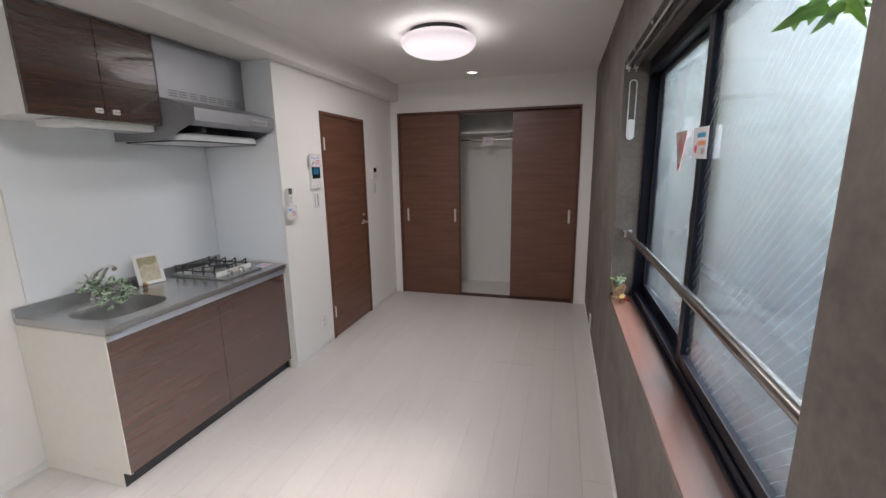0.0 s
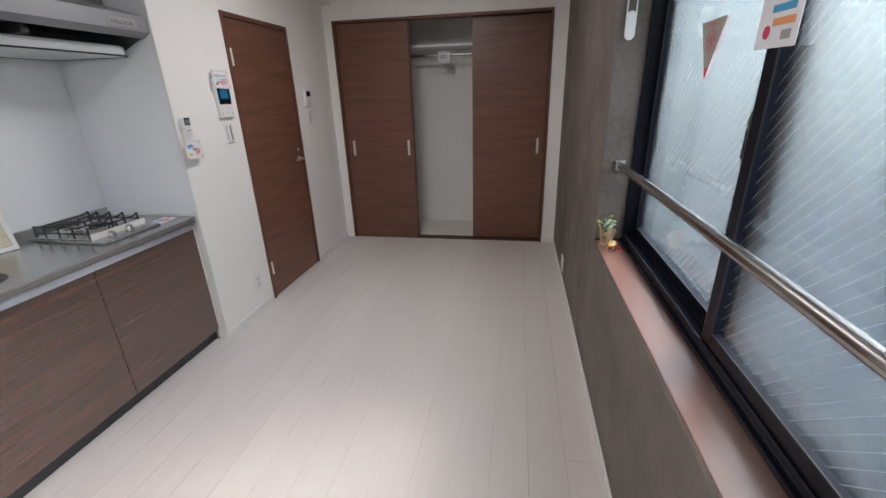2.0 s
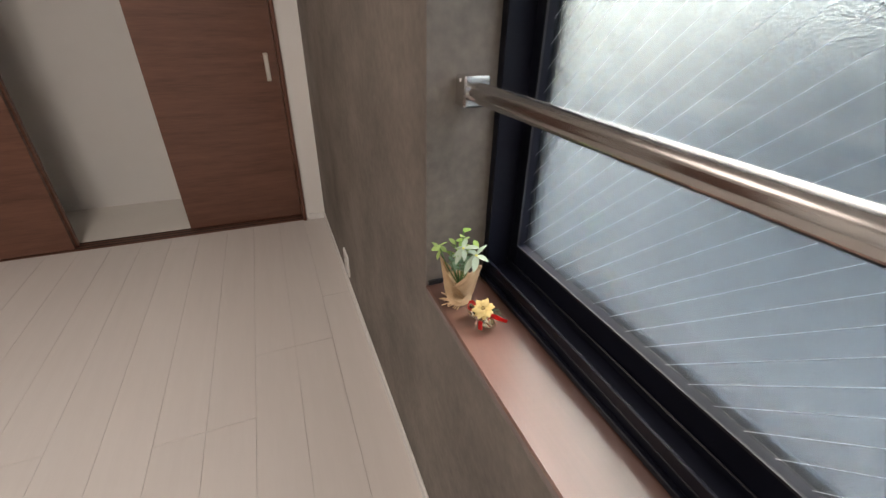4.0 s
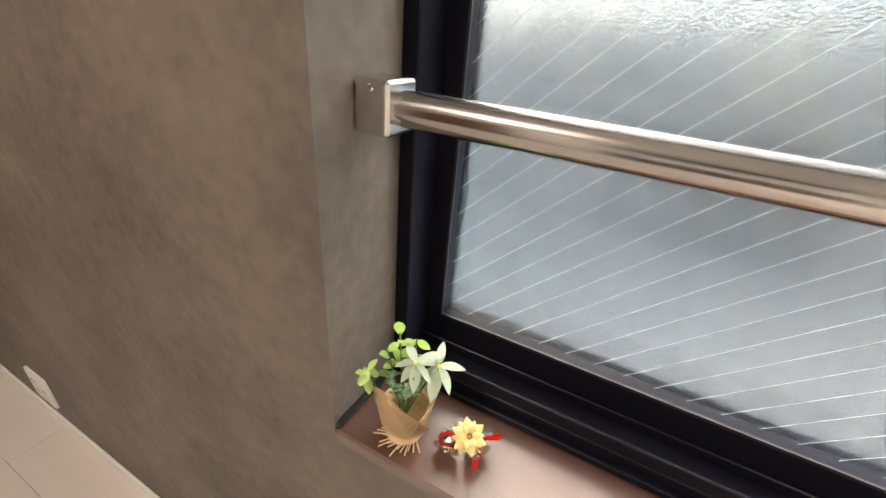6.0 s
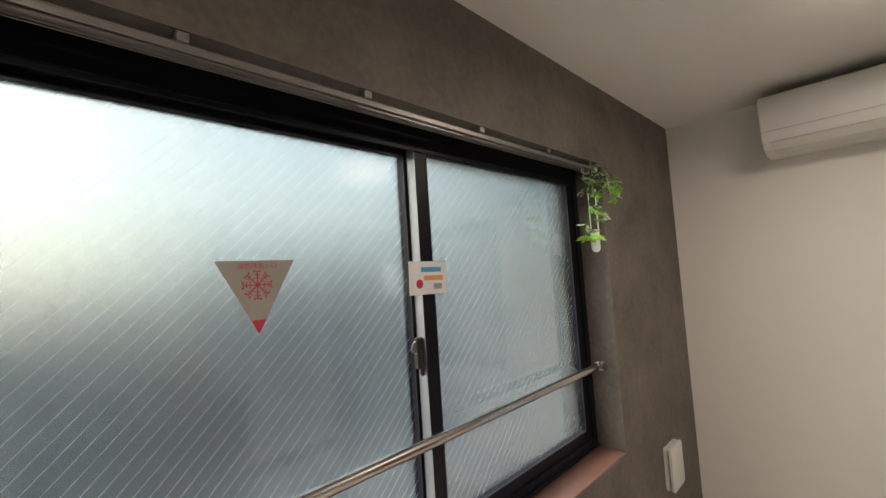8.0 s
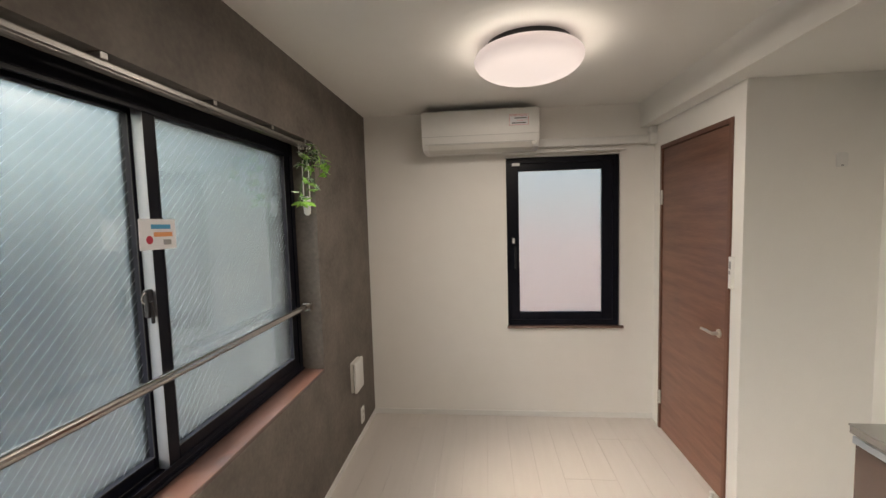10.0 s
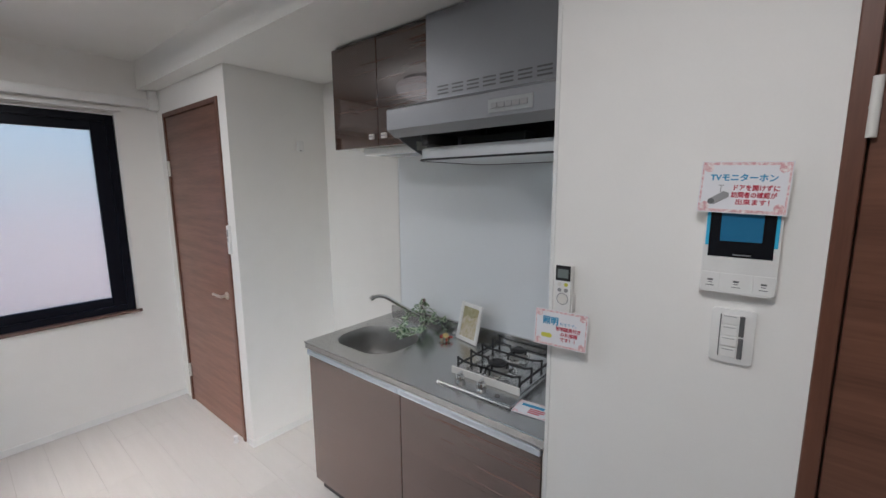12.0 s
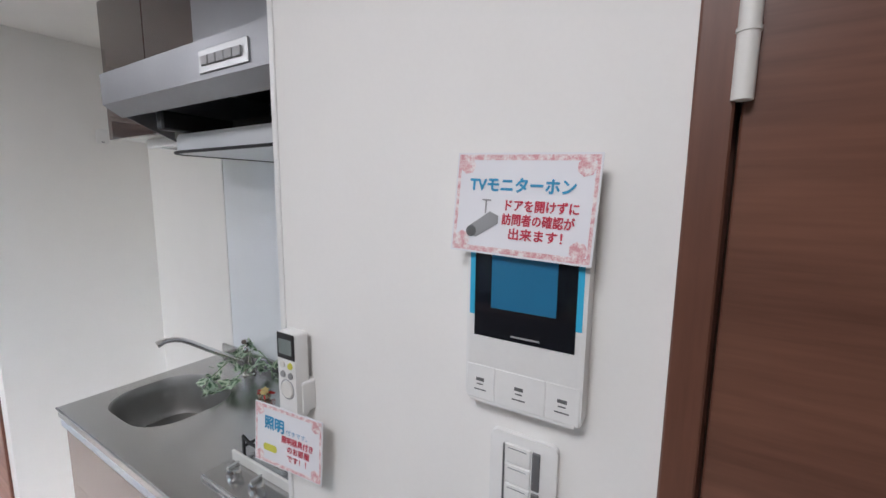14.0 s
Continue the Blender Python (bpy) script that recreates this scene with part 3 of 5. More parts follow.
    mesh_tube(hd, [(XW + 0.042, yh + lever_dir * 0.008, handle_z), (XW + 0.046, yh - lever_dir * 0.02, handle_z + 0.002), (XW + 0.046, yh - lever_dir * 0.07, handle_z + 0.003), (XW + 0.042, yh - lever_dir * 0.115, handle_z)], 0.008, 10)
    part("lever_handle", hd, M_SATIN, slab, "satin nickel lever handle", world_space=True)
    return d, slab, yh


bath, bath_leaf, yh = side_door("door_1", BY0, BY1, BZ, True, "closed brown wood-grain bathroom door", 1.0, 1)
part("lock_turn", lathe([(0, 0), (0.014, 0), (0.014, 0.006), (0.006, 0.008), (0.006, 0.02), (0, 0.02)], 16, Matrix.Translation((XW + 0.002, yh, 1.075)) @ FACE_EAST), M_SATIN, bath_leaf, "small lock turn", world_space=True)
side_door("door_2", DY0, DY1, DZ, True, "closed brown wood-grain corridor door", 0.955, 1)
solid("door_stop", lathe([(0, 0), (0.016, 0), (0.016, 0.004), (0.010, 0.010), (0.010, 0.030), (0.013, 0.032), (0.013, 0.042), (0, 0.042)], 18, Matrix.Translation((XW + 0.045, 0.42, 0.0))), M_WHITE, "small white floor door stop", "door stop")

# ---- closet ----
cl = thing("closet_frame", ((CX0 + CX1) / 2, YN, 0), "dark brown frame and tracks of the sliding closet doors", "closet frame", kind="structure")
for nm, lo, hi in (("jamb", (CX0, YN - 0.012, 0), (CX0 + 0.022, YN + 0.11, CZ - 0.022)), ("jamb", (CX1 - 0.022, YN - 0.012, 0), (CX1, YN + 0.11, CZ - 0.022)),
                   ("head", (CX0, YN - 0.012, CZ - 0.022), (CX1, YN + 0.11, CZ)), ("track", (CX0 + 0.022, YN + 0.004, 0.0005), (CX1 - 0.022, YN + 0.11, 0.006))):
    part(nm, box(lo, hi, 0.0015), M_DOOR_EDGE, cl, world_space=True)
for dy in (0.022, 0.058, 0.092):
    part("rail", box((CX0 + 0.022, YN + dy, 0.006), (CX1 - 0.022, YN + dy + 0.005, 0.010)), M_BLACK, cl, world_space=True)


def sliding_door(x0, x1, y, handles, label):
    d = thing("sliding_door", ((x0 + x1) / 2, y, 0.011), label, "closet door", "sliding closet doors")
    leaf = part("leaf", box((x0, y, 0.012), (x1, y + 0.028, CZ - 0.026), 0.0015), M_DOOR, d, world_space=True)
    for x in handles:
        part("recessed_pull", boxes(((x - 0.013, y - 0.003, 0.900), (x + 0.013, y + 0.002, 1.055)), bevel=0.003), M_SATIN, leaf, "pale metal recessed pull", world_space=True)
        part("pull_recess", box((x - 0.007, y - 0.0038, 0.912), (x + 0.007, y - 0.001, 1.043)), M_WHITE2, leaf, world_space=True)
    return d


sliding_door(CX0 + 0.024, -0.900, YN + 0.010, (-1.535, -0.948), "brown sliding closet door pushed aside, two pulls")
sliding_door(-1.590, -0.892, YN + 0.046, (), "brown sliding closet door behind another")
sliding_door(-0.300, CX1 - 0.024, YN + 0.082, (0.340,), "brown sliding closet door with one pull")
shelf = thing("closet_shelf", (-0.6, 5.08, 1.93), "white closet shelf with hanging rail", "shelf")
part("board", box((XW + 0.001, 4.92, 1.925), (0.469, 5.299, 1.950), 0.002), M_WHITE, shelf, world_space=True)
part("hanging_rail", tube(((XW + 0.001, 4.98, 1.855), (0.469, 4.98, 1.855)), 0.0125, 14), M_CHROME, shelf, "chrome hanging rail", world_space=True)
for x in (-1.2, 0.0):
    part("rail_bracket", box((x - 0.008, 4.972, 1.866), (x + 0.008, 4.988, 1.925)), M_CHROME, shelf, world_space=True)
cc = thing("closet_notice", Matrix.Translation((-0.62, 4.962, 1.835)) @ FACE_SOUTH, "small laminated notice hanging on the closet rail", "notice")
part("card", box((-0.062, -0.048, 0), (0.062, 0.048, 0.0015)), M_PAPER, cc)
for i, (mt, w) in enumerate(((M_PINK, 0.09), (M_MID, 0.07), (M_MID, 0.08), (M_PINK, 0.06))):
    part("print_bar", box((-w / 2, 0.026 - i * 0.018, 0.0016), (w / 2, 0.034 - i * 0.018, 0.0020)), mt, cc)
part("string", tube(((0, 0.048, 0.0), (0, 0.062, -0.012), (0, 0.052, -0.034)), 0.0012, 6), M_WHITE, cc)
solid("closet_hook", tube(((-0.56, 5.296, 1.70), (-0.56, 5.27, 1.70), (-0.56, 5.255, 1.69), (-0.56, 5.255, 1.64)), 0.004, 8), M_WHITE2, "small pale hook on the closet back wall", "hook")

# ---- outside the windows ----
solid("ground", boxes(((-400, -400, -6.3), (400, 400, -6.0))), M_ASPHALT, "pale concrete yard far below", "ground", kind="structure", smooth=False)


def facade(name, x0, x1, y0, y1, top, mat, label, face, storey=2.9, step=2.2):
    """A plain neighbouring block with storeys of recessed windows on the side that faces the room."""
    b = thing(name, ((x0 + x1) / 2, (y0 + y1) / 2, -6.0), label, "building", "neighbouring buildings")
    part("wall", box((x0, y0, -6.0), (x1, y1, top)), mat, b, world_space=True, smooth=False)
    part("roof", box((x0 - 0.15, y0 - 0.15, top), (x1 + 0.15, y1 + 0.15, top + 0.25)), M_CONCRETE, b, world_space=True, smooth=False)
    z = -5.0
    while z + 1.6 < top:
        a = (y0 if face == "x" else x0) + 0.8
        while a + 1.2 < (y1 if face == "x" else x1):
            if face == "x":
                w = part("window", box((x0 - 0.05, a, z), (x0 + 0.05, a + 1.2, z + 1.2)), M_FRAME, b, world_space=True, smooth=False)
                part("pane", box((x0 - 0.07, a + 0.08, z + 0.08), (x0 - 0.052, a + 1.12, z + 1.12)), M_PANE_FAR, w, world_space=True, smooth=False)
            else:
                w = part("window", box((a, y1 - 0.05, z), (a + 1.2, y1 + 0.05, z + 1.2)), M_FRAME, b, world_space=True, smooth=False)
                part("pane", box((a + 0.08, y1 + 0.052, z + 0.08), (a + 1.12, y1 + 0.07, z + 1.12)), M_PANE_FAR, w, world_space=True, smooth=False)
            a += step
        z += storey
    return b


facade("neighbour_building", 4.2, 10.0, 1.75, 4.9, 1.45, M_GREYWALL, "grey rendered neighbouring building", "x", storey=2.6)
facade("neighbour_building", 5.4, 11.0, -3.2, 0.75, 1.9, M_GREYWALL, "taller grey rendered neighbouring building", "x")
facade("neighbour_building", 8.0, 14.0, 0.4, 2.6, 0.2, M_CONCRETE, "low white house in the gap between two buildings", "x")
annex = thing("annex", (3.3, 5.0, -6.0), "low pale outbuilding under the window", "building", "neighbouring buildings")
part("wall", box((2.5, -2.0, -6.0), (4.1, 5.0, -0.65)), M_CONCRETE, annex, world_space=True, smooth=False)
part("roof", box((2.4, -2.1, -0.65), (4.15, 5.1, -0.52)), M_CONCRETE, annex, "pale flat roof", world_space=True, smooth=False)
facade("neighbour_building", -6.0, 3.0, -12.0, -6.0, 1.5, M_CONCRETE2, "pale tiled building beyond the small window", "y")

# ---- kitchen ----
KY0, KY1, KX = 1.199, 2.504, -1.752     # ends and front of the kitchen unit
ZC = 0.850
solid("kitchen_panel", boxes(((XK + 0.001, 1.268, 0.86), (XK + 0.006, KY1 + 0.004, HB - 0.001)), ((XK + 0.006, YB - 0.005, 0.86), (XW - 0.004, YB - 0.001, HB - 0.001))), M_PANEL,
      "glossy white kitchen wall panel", "wall panel", kind="structure", smooth=False)
solid("trim_1", boxes(((XW - 0.012, YB - 0.0075, 0.05), (XW + 0.003, YB + 0.004, HB - 0.001)), ((XK + 0.001, 1.262, 0.86), (XK + 0.009, 1.2675, HB - 0.001)), bevel=0.001), M_WHITE,
      "thin pale edge trim of the kitchen panel", "trim", kind="structure")

seam = 1.856
unit = thing("kitchen_cabinet", (-2.05, 1.84, 0), "low kitchen cabinet with gloss walnut doors and cream end panel", "kitchen cabinet")
part("body", boxes(((XK + 0.004, KY0 + 0.016, 0.075), (KX - 0.02, KY1, 0.091)), ((XK + 0.004, KY0 + 0.016, 0.091), (XK + 0.010, KY1, 0.812)),
                   ((XK + 0.010, seam - 0.008, 0.091), (KX - 0.02, seam + 0.008, 0.66)), ((XK + 0.010, KY1 - 0.016, 0.091), (KX - 0.02, KY1, 0.812)), ((KX - 0.04, KY0 + 0.016, 0.74), (KX - 0.02, KY1 - 0.016, 0.812))), M_CREAM, unit, world_space=True)
part("end_panel", boxes(((XK + 0.002, KY0, 0.0), (KX - 0.050, KY0 + 0.016, 0.078)), ((XK + 0.002, KY0, 0.078), (KX - 0.001, KY0 + 0.016, 0.812)), bevel=0.0015), M_CREAM, unit, "cream side panel", world_space=True)
part("toe_kick", boxes(((XK + 0.01, KY0 + 0.016, 0.0), (KX - 0.045, KY1, 0.075)), ((KX - 0.0495, KY0 + 0.001, 0.0), (KX - 0.045, KY0 + 0.016, 0.075))), M_BLACK, unit, "black recessed plinth", world_space=True)
for a, b in ((KY0 + 0.003, seam - 0.002), (seam + 0.002, KY1 - 0.018)):
    dr = part("door", box((KX - 0.019, a, 0.082), (KX, b, 0.780), 0.002), M_WALNUT, unit, "gloss walnut door", world_space=True)
    hb = bmesh.new()
    mesh_box(hb, (KX - 0.016, a, 0.781), (KX + 0.012, b, 0.7855), 0.001)
    mesh_box(hb, (KX + 0.006, a, 0.7855), (KX + 0.012, b, 0.808), 0.002)
    part("handle", hb, M_ALU, dr, "full-width aluminium handle profile", world_space=True)
part("filler", box((KX - 0.019, KY1 - 0.016, 0.0), (KX - 0.004, KY1, 0.812), 0.001), M_CREAM, unit, "narrow cream filler strip", world_space=True)

# steel worktop with a pressed sink bowl
top = thing("worktop", (-2.05, 1.84, 0.812), "stainless steel worktop with pressed sink and upstand", "worktop")
sx0, sx1, sy0, sy1 = -2.165, -1.825, 1.262, 1.655
bm = bmesh.new()
fx0, fx1, fy0, fy1 = XK + 0.022, KX + 0.016, KY0 - 0.004, KY1
n_arc = 8
hole = rounded_rect(sx0, sx1, sy0, sy1, 0.13, n_arc)
outer = []
for x, y in hole:
    cx, cy = (sx0 + sx1) / 2, (sy0 + sy1) / 2
    outer.append((fx1 if x > cx else fx0, fy1 if y > cy else fy0))
# plate round the bowl: strips between the hole's rim and a rectangle, then the rest of the plate
ymid = sy1 + 0.03
rect = [(min(max(x, fx0), fx1), min(y, ymid)) for x, y in outer]
hv = [bm.verts.new((x, y, ZC)) for x, y in hole]
corner = {}
def cv(x, y, z=ZC):
    key = (round(x, 4), round(y, 4), round(z, 4))
    if key not in corner:
        corner[key] = bm.verts.new((x, y, z))
    return corner[key]
rv = [cv(x, y) for x, y in rect]
n = len(hv)
for i in range(n):
    j = (i + 1) % n
    f = [hv[i], hv[j], rv[j], rv[i]]
    f = [v for q, v in enumerate(f) if v not in f[:q]]
    if len(f) >= 3:
        bm.faces.new(f)
bm.faces.new((cv(fx0, ymid), cv(fx1, ymid), cv(fx1, fy1), cv(fx0, fy1)))
# rounded bowl
prev = hv
for depth, inset in ((0.006, 0.004), (0.05, 0.010), (0.13, 0.016), (0.155, 0.030), (0.165, 0.070)):
    ring = [bm.verts.new((x + (((sx0 + sx1) / 2) - x) * inset / 0.17, y + (((sy0 + sy1) / 2) - y) * inset / 0.20, ZC - depth)) for x, y in hole]
    for i in range(n):
        j = (i + 1) % n
        bm.faces.new((prev[i], prev[j], ring[j], ring[i]))
    prev = ring
bm.faces.new(prev)
# rolled front edge and the two ends
for a, b in (((fx1, fy0), (fx1, fy1)), ((fx0, fy0), (fx1, fy0))):
    ys = sorted({fy0, ymid, fy1}) if a[0] == b[0] else None
    segs = [((fx1, p), (fx1, q)) for p, q in zip(ys, ys[1:])] if ys else [(a, b)]
    for p, q in segs:
        bm.faces.new((cv(*p), cv(*q), cv(*q, ZC - 0.034), cv(*p, ZC - 0.034)))
plate = part("steel_top", bm, M_STEEL, top, world_space=True)
plate.data.materials.append(M_BOWL)
for f in plate.data.polygons:
    if f.center.z + 0.812 < ZC - 0.002 and abs(f.center.x - 2.05 - (sx0 + sx1) / 2) < 0.17 and abs(f.center.y + 1.84 - (sy0 + sy1) / 2) < 0.197:
        f.material_index = 1

part("front_roll", tube(((fx1 + 0.001, fy0, ZC - 0.003), (fx1 + 0.001, fy1, ZC - 0.003)), 0.0045, 10), M_STEEL, top, "raised front lip", world_space=True)
part("upstand", boxes(((XK + 0.007, fy0, ZC - 0.03), (fx0, fy1, ZC + 0.048)), bevel=0.003), M_STEEL, top, "low steel upstand", world_space=True)
part("drain", lathe([(0, 0.001), (0.05, 0.001), (0.055, 0.004), (0.06, 0.002)], 28, Matrix.Translation((-2.02, 1.46, ZC - 0.1645))), M_CHROME, top, "round sink drain", world_space=True)
for i in range(4):
    part("drain_slot", box((-2.045 + 0.014 * i, 1.43, ZC - 0.163), (-2.040 + 0.014 * i, 1.49, ZC - 0.1622)), M_BLACK, top, world_space=True)

fa = thing("faucet", (-2.268, 1.520, ZC), "chrome single-lever kitchen faucet with swan-neck spout", "faucet")
part("base", lathe([(0, 0), (0.028, 0), (0.028, 0.006), (0.022, 0.012), (0.020, 0.085), (0.022, 0.09), (0.022, 0.115), (0.016, 0.128), (0, 0.130)], 24), M_CHROME, fa)
part("spout", tube(((0.012, -0.003, 0.062), (0.07, -0.018, 0.100), (0.14, -0.036, 0.150), (0.20, -0.052, 0.195), (0.225, -0.058, 0.211), (0.250, -0.065, 0.219), (0.275, -0.071, 0.220), (0.290, -0.075, 0.217)), 0.0098, 14), M_CHROME, fa)
part("nozzle", tube(((0.284, -0.0735, 0.219), (0.302, -0.078, 0.211)), 0.0125, 16), M_CHROME, fa)
part("lever", tube(((0, 0, 0.126), (0.01, 0.012, 0.145), (0.03, 0.035, 0.165), (0.05, 0.055, 0.172)), 0.007, 10, 0.010), M_CHROME, fa)

# gas hob
hob = thing("gas_hob", (-2.02, 2.165, ZC), "two-burner built-in stainless gas hob with black grates", "gas hob")
hx0, hx1, hy0, hy1 = -2.275, -1.818, 2.000, 2.335
part("plate", box((hx0, hy0, ZC + 0.0005), (hx1, hy1, ZC + 0.014), 0.004, 2), M_STEEL, hob, world_space=True)
part("grate_tray", box((-2.262, hy0 + 0.015, ZC + 0.014), (-1.905, hy1 - 0.012, ZC + 0.020), 0.003), M_STEEL, hob, world_space=True)
part("front_fence", box((-1.905, hy0 + 0.012, ZC + 0.014), (-1.897, hy1 - 0.010, ZC + 0.044), 0.002), M_WHITE2, hob, "pale front rail of the burner tray", world_space=True)
for bx_, by_, r in ((-2.018, 2.158, 0.036), (-2.190, 2.160, 0.030)):
    m = Matrix.Translation((bx_, by_, ZC + 0.020))
    bu = part("burner", lathe([(0, 0), (r * 1.25, 0), (r * 1.22, 0.012), (r * 1.05, 0.016), (r * 0.95, 0.028), (0, 0.028)], 32, m), M_BURNER, hob, "dull metal burner", world_space=True)
    part("burner_cap", lathe([(0, 0.028), (r * 0.98, 0.028), (r * 1.06, 0.031), (r * 1.04, 0.036), (r * 0.8, 0.042), (r * 0.66, 0.043), (r * 0.60, 0.039), (r * 0.3, 0.039), (0, 0.041)], 32, m), M_IRON, bu, "black domed burner cap", world_space=True)
    for k_, kr in enumerate((1.40, 1.72, 2.05)):
        part("drip_ring", lathe([(r * kr, 0.0), (r * (kr + 0.04), 0.0045 - 0.001 * k_), (r * (kr + 0.16), 0.0045 - 0.001 * k_), (r * (kr + 0.22), 0.0)], 36, m), M_CHROME, bu, "bright drip ring", world_space=True)


def bar_path(pts, w=0.0045):
    bm = bmesh.new()
    for p, q in zip(pts, pts[1:]):
        d = (Vector(q) - Vector(p)).normalized() * w * 0.9
        mesh_tube(bm, (Vector(p) - d, Vector(q) + d), w, 4)
    return bm


zt, zl = ZC + 0.074, ZC + 0.021
ga, gb = hy0 + 0.026, hy1 - 0.024
for xb_ in (-2.250, -2.105):
    part("grate_bar", bar_path(((xb_, ga, zl), (xb_, ga, zt), (xb_, ga + 0.040, zt - 0.010), (xb_, gb - 0.040, zt - 0.010), (xb_, gb, zt), (xb_, gb, zl))), M_IRON, hob, "black enamelled grate bar", world_space=True)
for xb_, r_ in ((-2.190, 0.030), (-2.018, 0.036), (-1.926, 0.0)):
    for y_out, sg in ((ga, 1), (gb, -1)):
        part("grate_finger", bar_path(((xb_, y_out, zl), (xb_, y_out, zt), (xb_, y_out + sg * 0.030, zt - 0.010), (xb_, 2.159 - sg * (r_ + 0.012 if r_ else -0.02), zt - 0.010), (xb_, 2.159 - sg * (r_ + 0.006 if r_ else -0.02), zt - 0.030))), M_IRON, hob, "black enamelled grate finger", world_space=True)
for yb_ in (ga, gb):
    part("grate_side", bar_path(((-1.926, yb_, zt - 0.030), (-2.250, yb_, zt - 0.030))), M_IRON, hob, "black enamelled side bar", world_space=True)
for bx_, by_ in ((-2.018, 2.158), (-2.190, 2.160)):
    part("grate_cross", bar_path(((bx_ + 0.092, by_, zt - 0.030), (bx_ + 0.085, by_, zt - 0.010), (bx_ + 0.046, by_, zt - 0.010), (bx_ + 0.042, by_, zt - 0.028))), M_IRON, hob, "black enamelled grate finger", world_space=True)
for yk in (2.085, 2.185):
    kn = part("knob", lathe([(0, 0), (0.019, 0), (0.020, 0.003), (0.018, 0.024), (0.016, 0.027), (0, 0.027)], 24, Matrix.Translation((-1.858, yk, ZC + 0.014))), M_CHROME, hob, "metal control knob", world_space=True)
    part("grip", box((-1.876, yk - 0.004, ZC + 0.040), (-1.840, yk + 0.004, ZC + 0.053), 0.003), M_CHROME, kn, world_space=True)
part("button", lathe([(0, 0), (0.010, 0), (0.010, 0.003), (0, 0.003)], 20, Matrix.Translation((-1.850, 2.262, ZC + 0.014))), M_MID, hob, "small dark button", world_space=True)
part("hob_front_edge", box((hx1 - 0.002, hy0, ZC + 0.001), (hx1 + 0.004, hy1, ZC + 0.010), 0.002), M_STEEL, hob, world_space=True)

# wall cabinet
wc = thing("wall_cabinet", (-2.16, 1.53, 1.807), "wall cabinet with two gloss walnut doors and white body", "wall cabinet")
part("body", box((XK + 0.007, 1.212, 1.808), (-1.986, 1.838, 2.292)), M_WHITE, wc, world_space=True)
for a, b, hy in ((1.211, 1.534, 1.500), (1.538, 1.838, 1.582)):
    dr = part("door", box((-1.985, a, 1.806), (-1.965, b, 2.283), 0.0015), M_WALNUT, wc, "gloss walnut door", world_space=True)
    part("handle", boxes(((-1.9645, hy - 0.017, 1.838), (-1.952, hy + 0.017, 1.862)), bevel=0.003), M_WHITE2, dr, "small pale block handle", world_space=True)
    part("handle_slot", box((-1.9525, hy - 0.012, 1.847), (-1.9512, hy + 0.012, 1.853)), M_GREY, dr, world_space=True)
ul = thing("under_cabinet_light", (-2.10, 1.58, 1.806), "white slim lamp under the wall cabinet", "lamp")
part("housing", box((-2.200, 1.365, 1.774), (-2.020, 1.833, 1.806), 0.006, 2), M_WHITE, ul, world_space=True)
part("diffuser", box((-2.185, 1.44, 1.770), (-2.035, 1.82, 1.774), 0.0015), M_PANEL, ul, "flat white lens", world_space=True)

# range hood
hd = thing("range_hood", (-2.05, 2.155, 1.78), "silver range hood with slotted duct cover", "range hood")
part("duct_cover", box((XK + 0.007, 1.840, 1.960), (-1.958, YB - 0.008, 2.292), 0.003), M_HOOD, hd, world_space=True)
cp = bmesh.new()
prof = [(-2.352, 1.965), (-1.958, 1.965), (-1.745, 1.905), (-1.733, 1.898), (-1.733, 1.828), (-1.772, 1.803), (-1.778, 1.808), (-1.745, 1.834), (-1.752, 1.890), (-1.96, 1.948), (-2.352, 1.948)]
va = [cp.verts.new((x, 1.842, z)) for x, z in prof]
vb = [cp.verts.new((x, YB - 0.008, z)) for x, z in prof]
cp.faces.new(va)
cp.faces.new(vb[::-1])
for i in range(len(prof)):
    j = (i + 1) % len(prof)
    cp.faces.new((va[i], va[j], vb[j], vb[i]))
part("canopy", cp, M_HOOD, hd, world_space=True)
for yy in (1.842, YB - 0.0115):
    sd = bmesh.new()
    poly = [(-2.352, 1.948), (-1.962, 1.946), (-1.753, 1.889), (-1.748, 1.836), (-1.778, 1.806), (-1.93, 1.742), (-2.00, 1.728), (-2.352, 1.728)]
    a = [sd.verts.new((x, yy, z)) for x, z in poly]
    b = [sd.verts.new((x, yy + 0.003, z)) for x, z in poly]
    sd.faces.new(a)
    sd.faces.new(b[::-1])
    for i in range(len(poly)):
        j = (i + 1) % len(poly)
        sd.faces.new((a[i], a[j], b[j], b[i]))
    part("side_skirt", sd, M_HOOD, hd, world_space=True)
part("inner_chamber", boxes(((-2.30, 1.86, 1.905), (-1.775, YB - 0.02, 1.908)), ((-2.345, 1.85, 1.79), (-2.335, YB - 0.02, 1.945))), M_BLACK, hd, "dark hood interior", world_space=True)
fl = prism(rounded_rect(-2.33, -1.86, 1.868, YB - 0.022, 0.06, 5), 1.722, 1.768, 0.010)
part("baffle_plate", fl, M_BAFFLE, hd, "pale enamelled baffle plate", world_space=True)
part("baffle_rim", mesh_tube(bmesh.new(), [(x, y, 1.723) for x, y in (lambda p: p + p[:1])(rounded_rect(-2.335, -1.855, 1.863, YB - 0.018, 0.065, 5))], 0.004, 6), M_IRON, hd, "dark baffle rim", world_space=True)
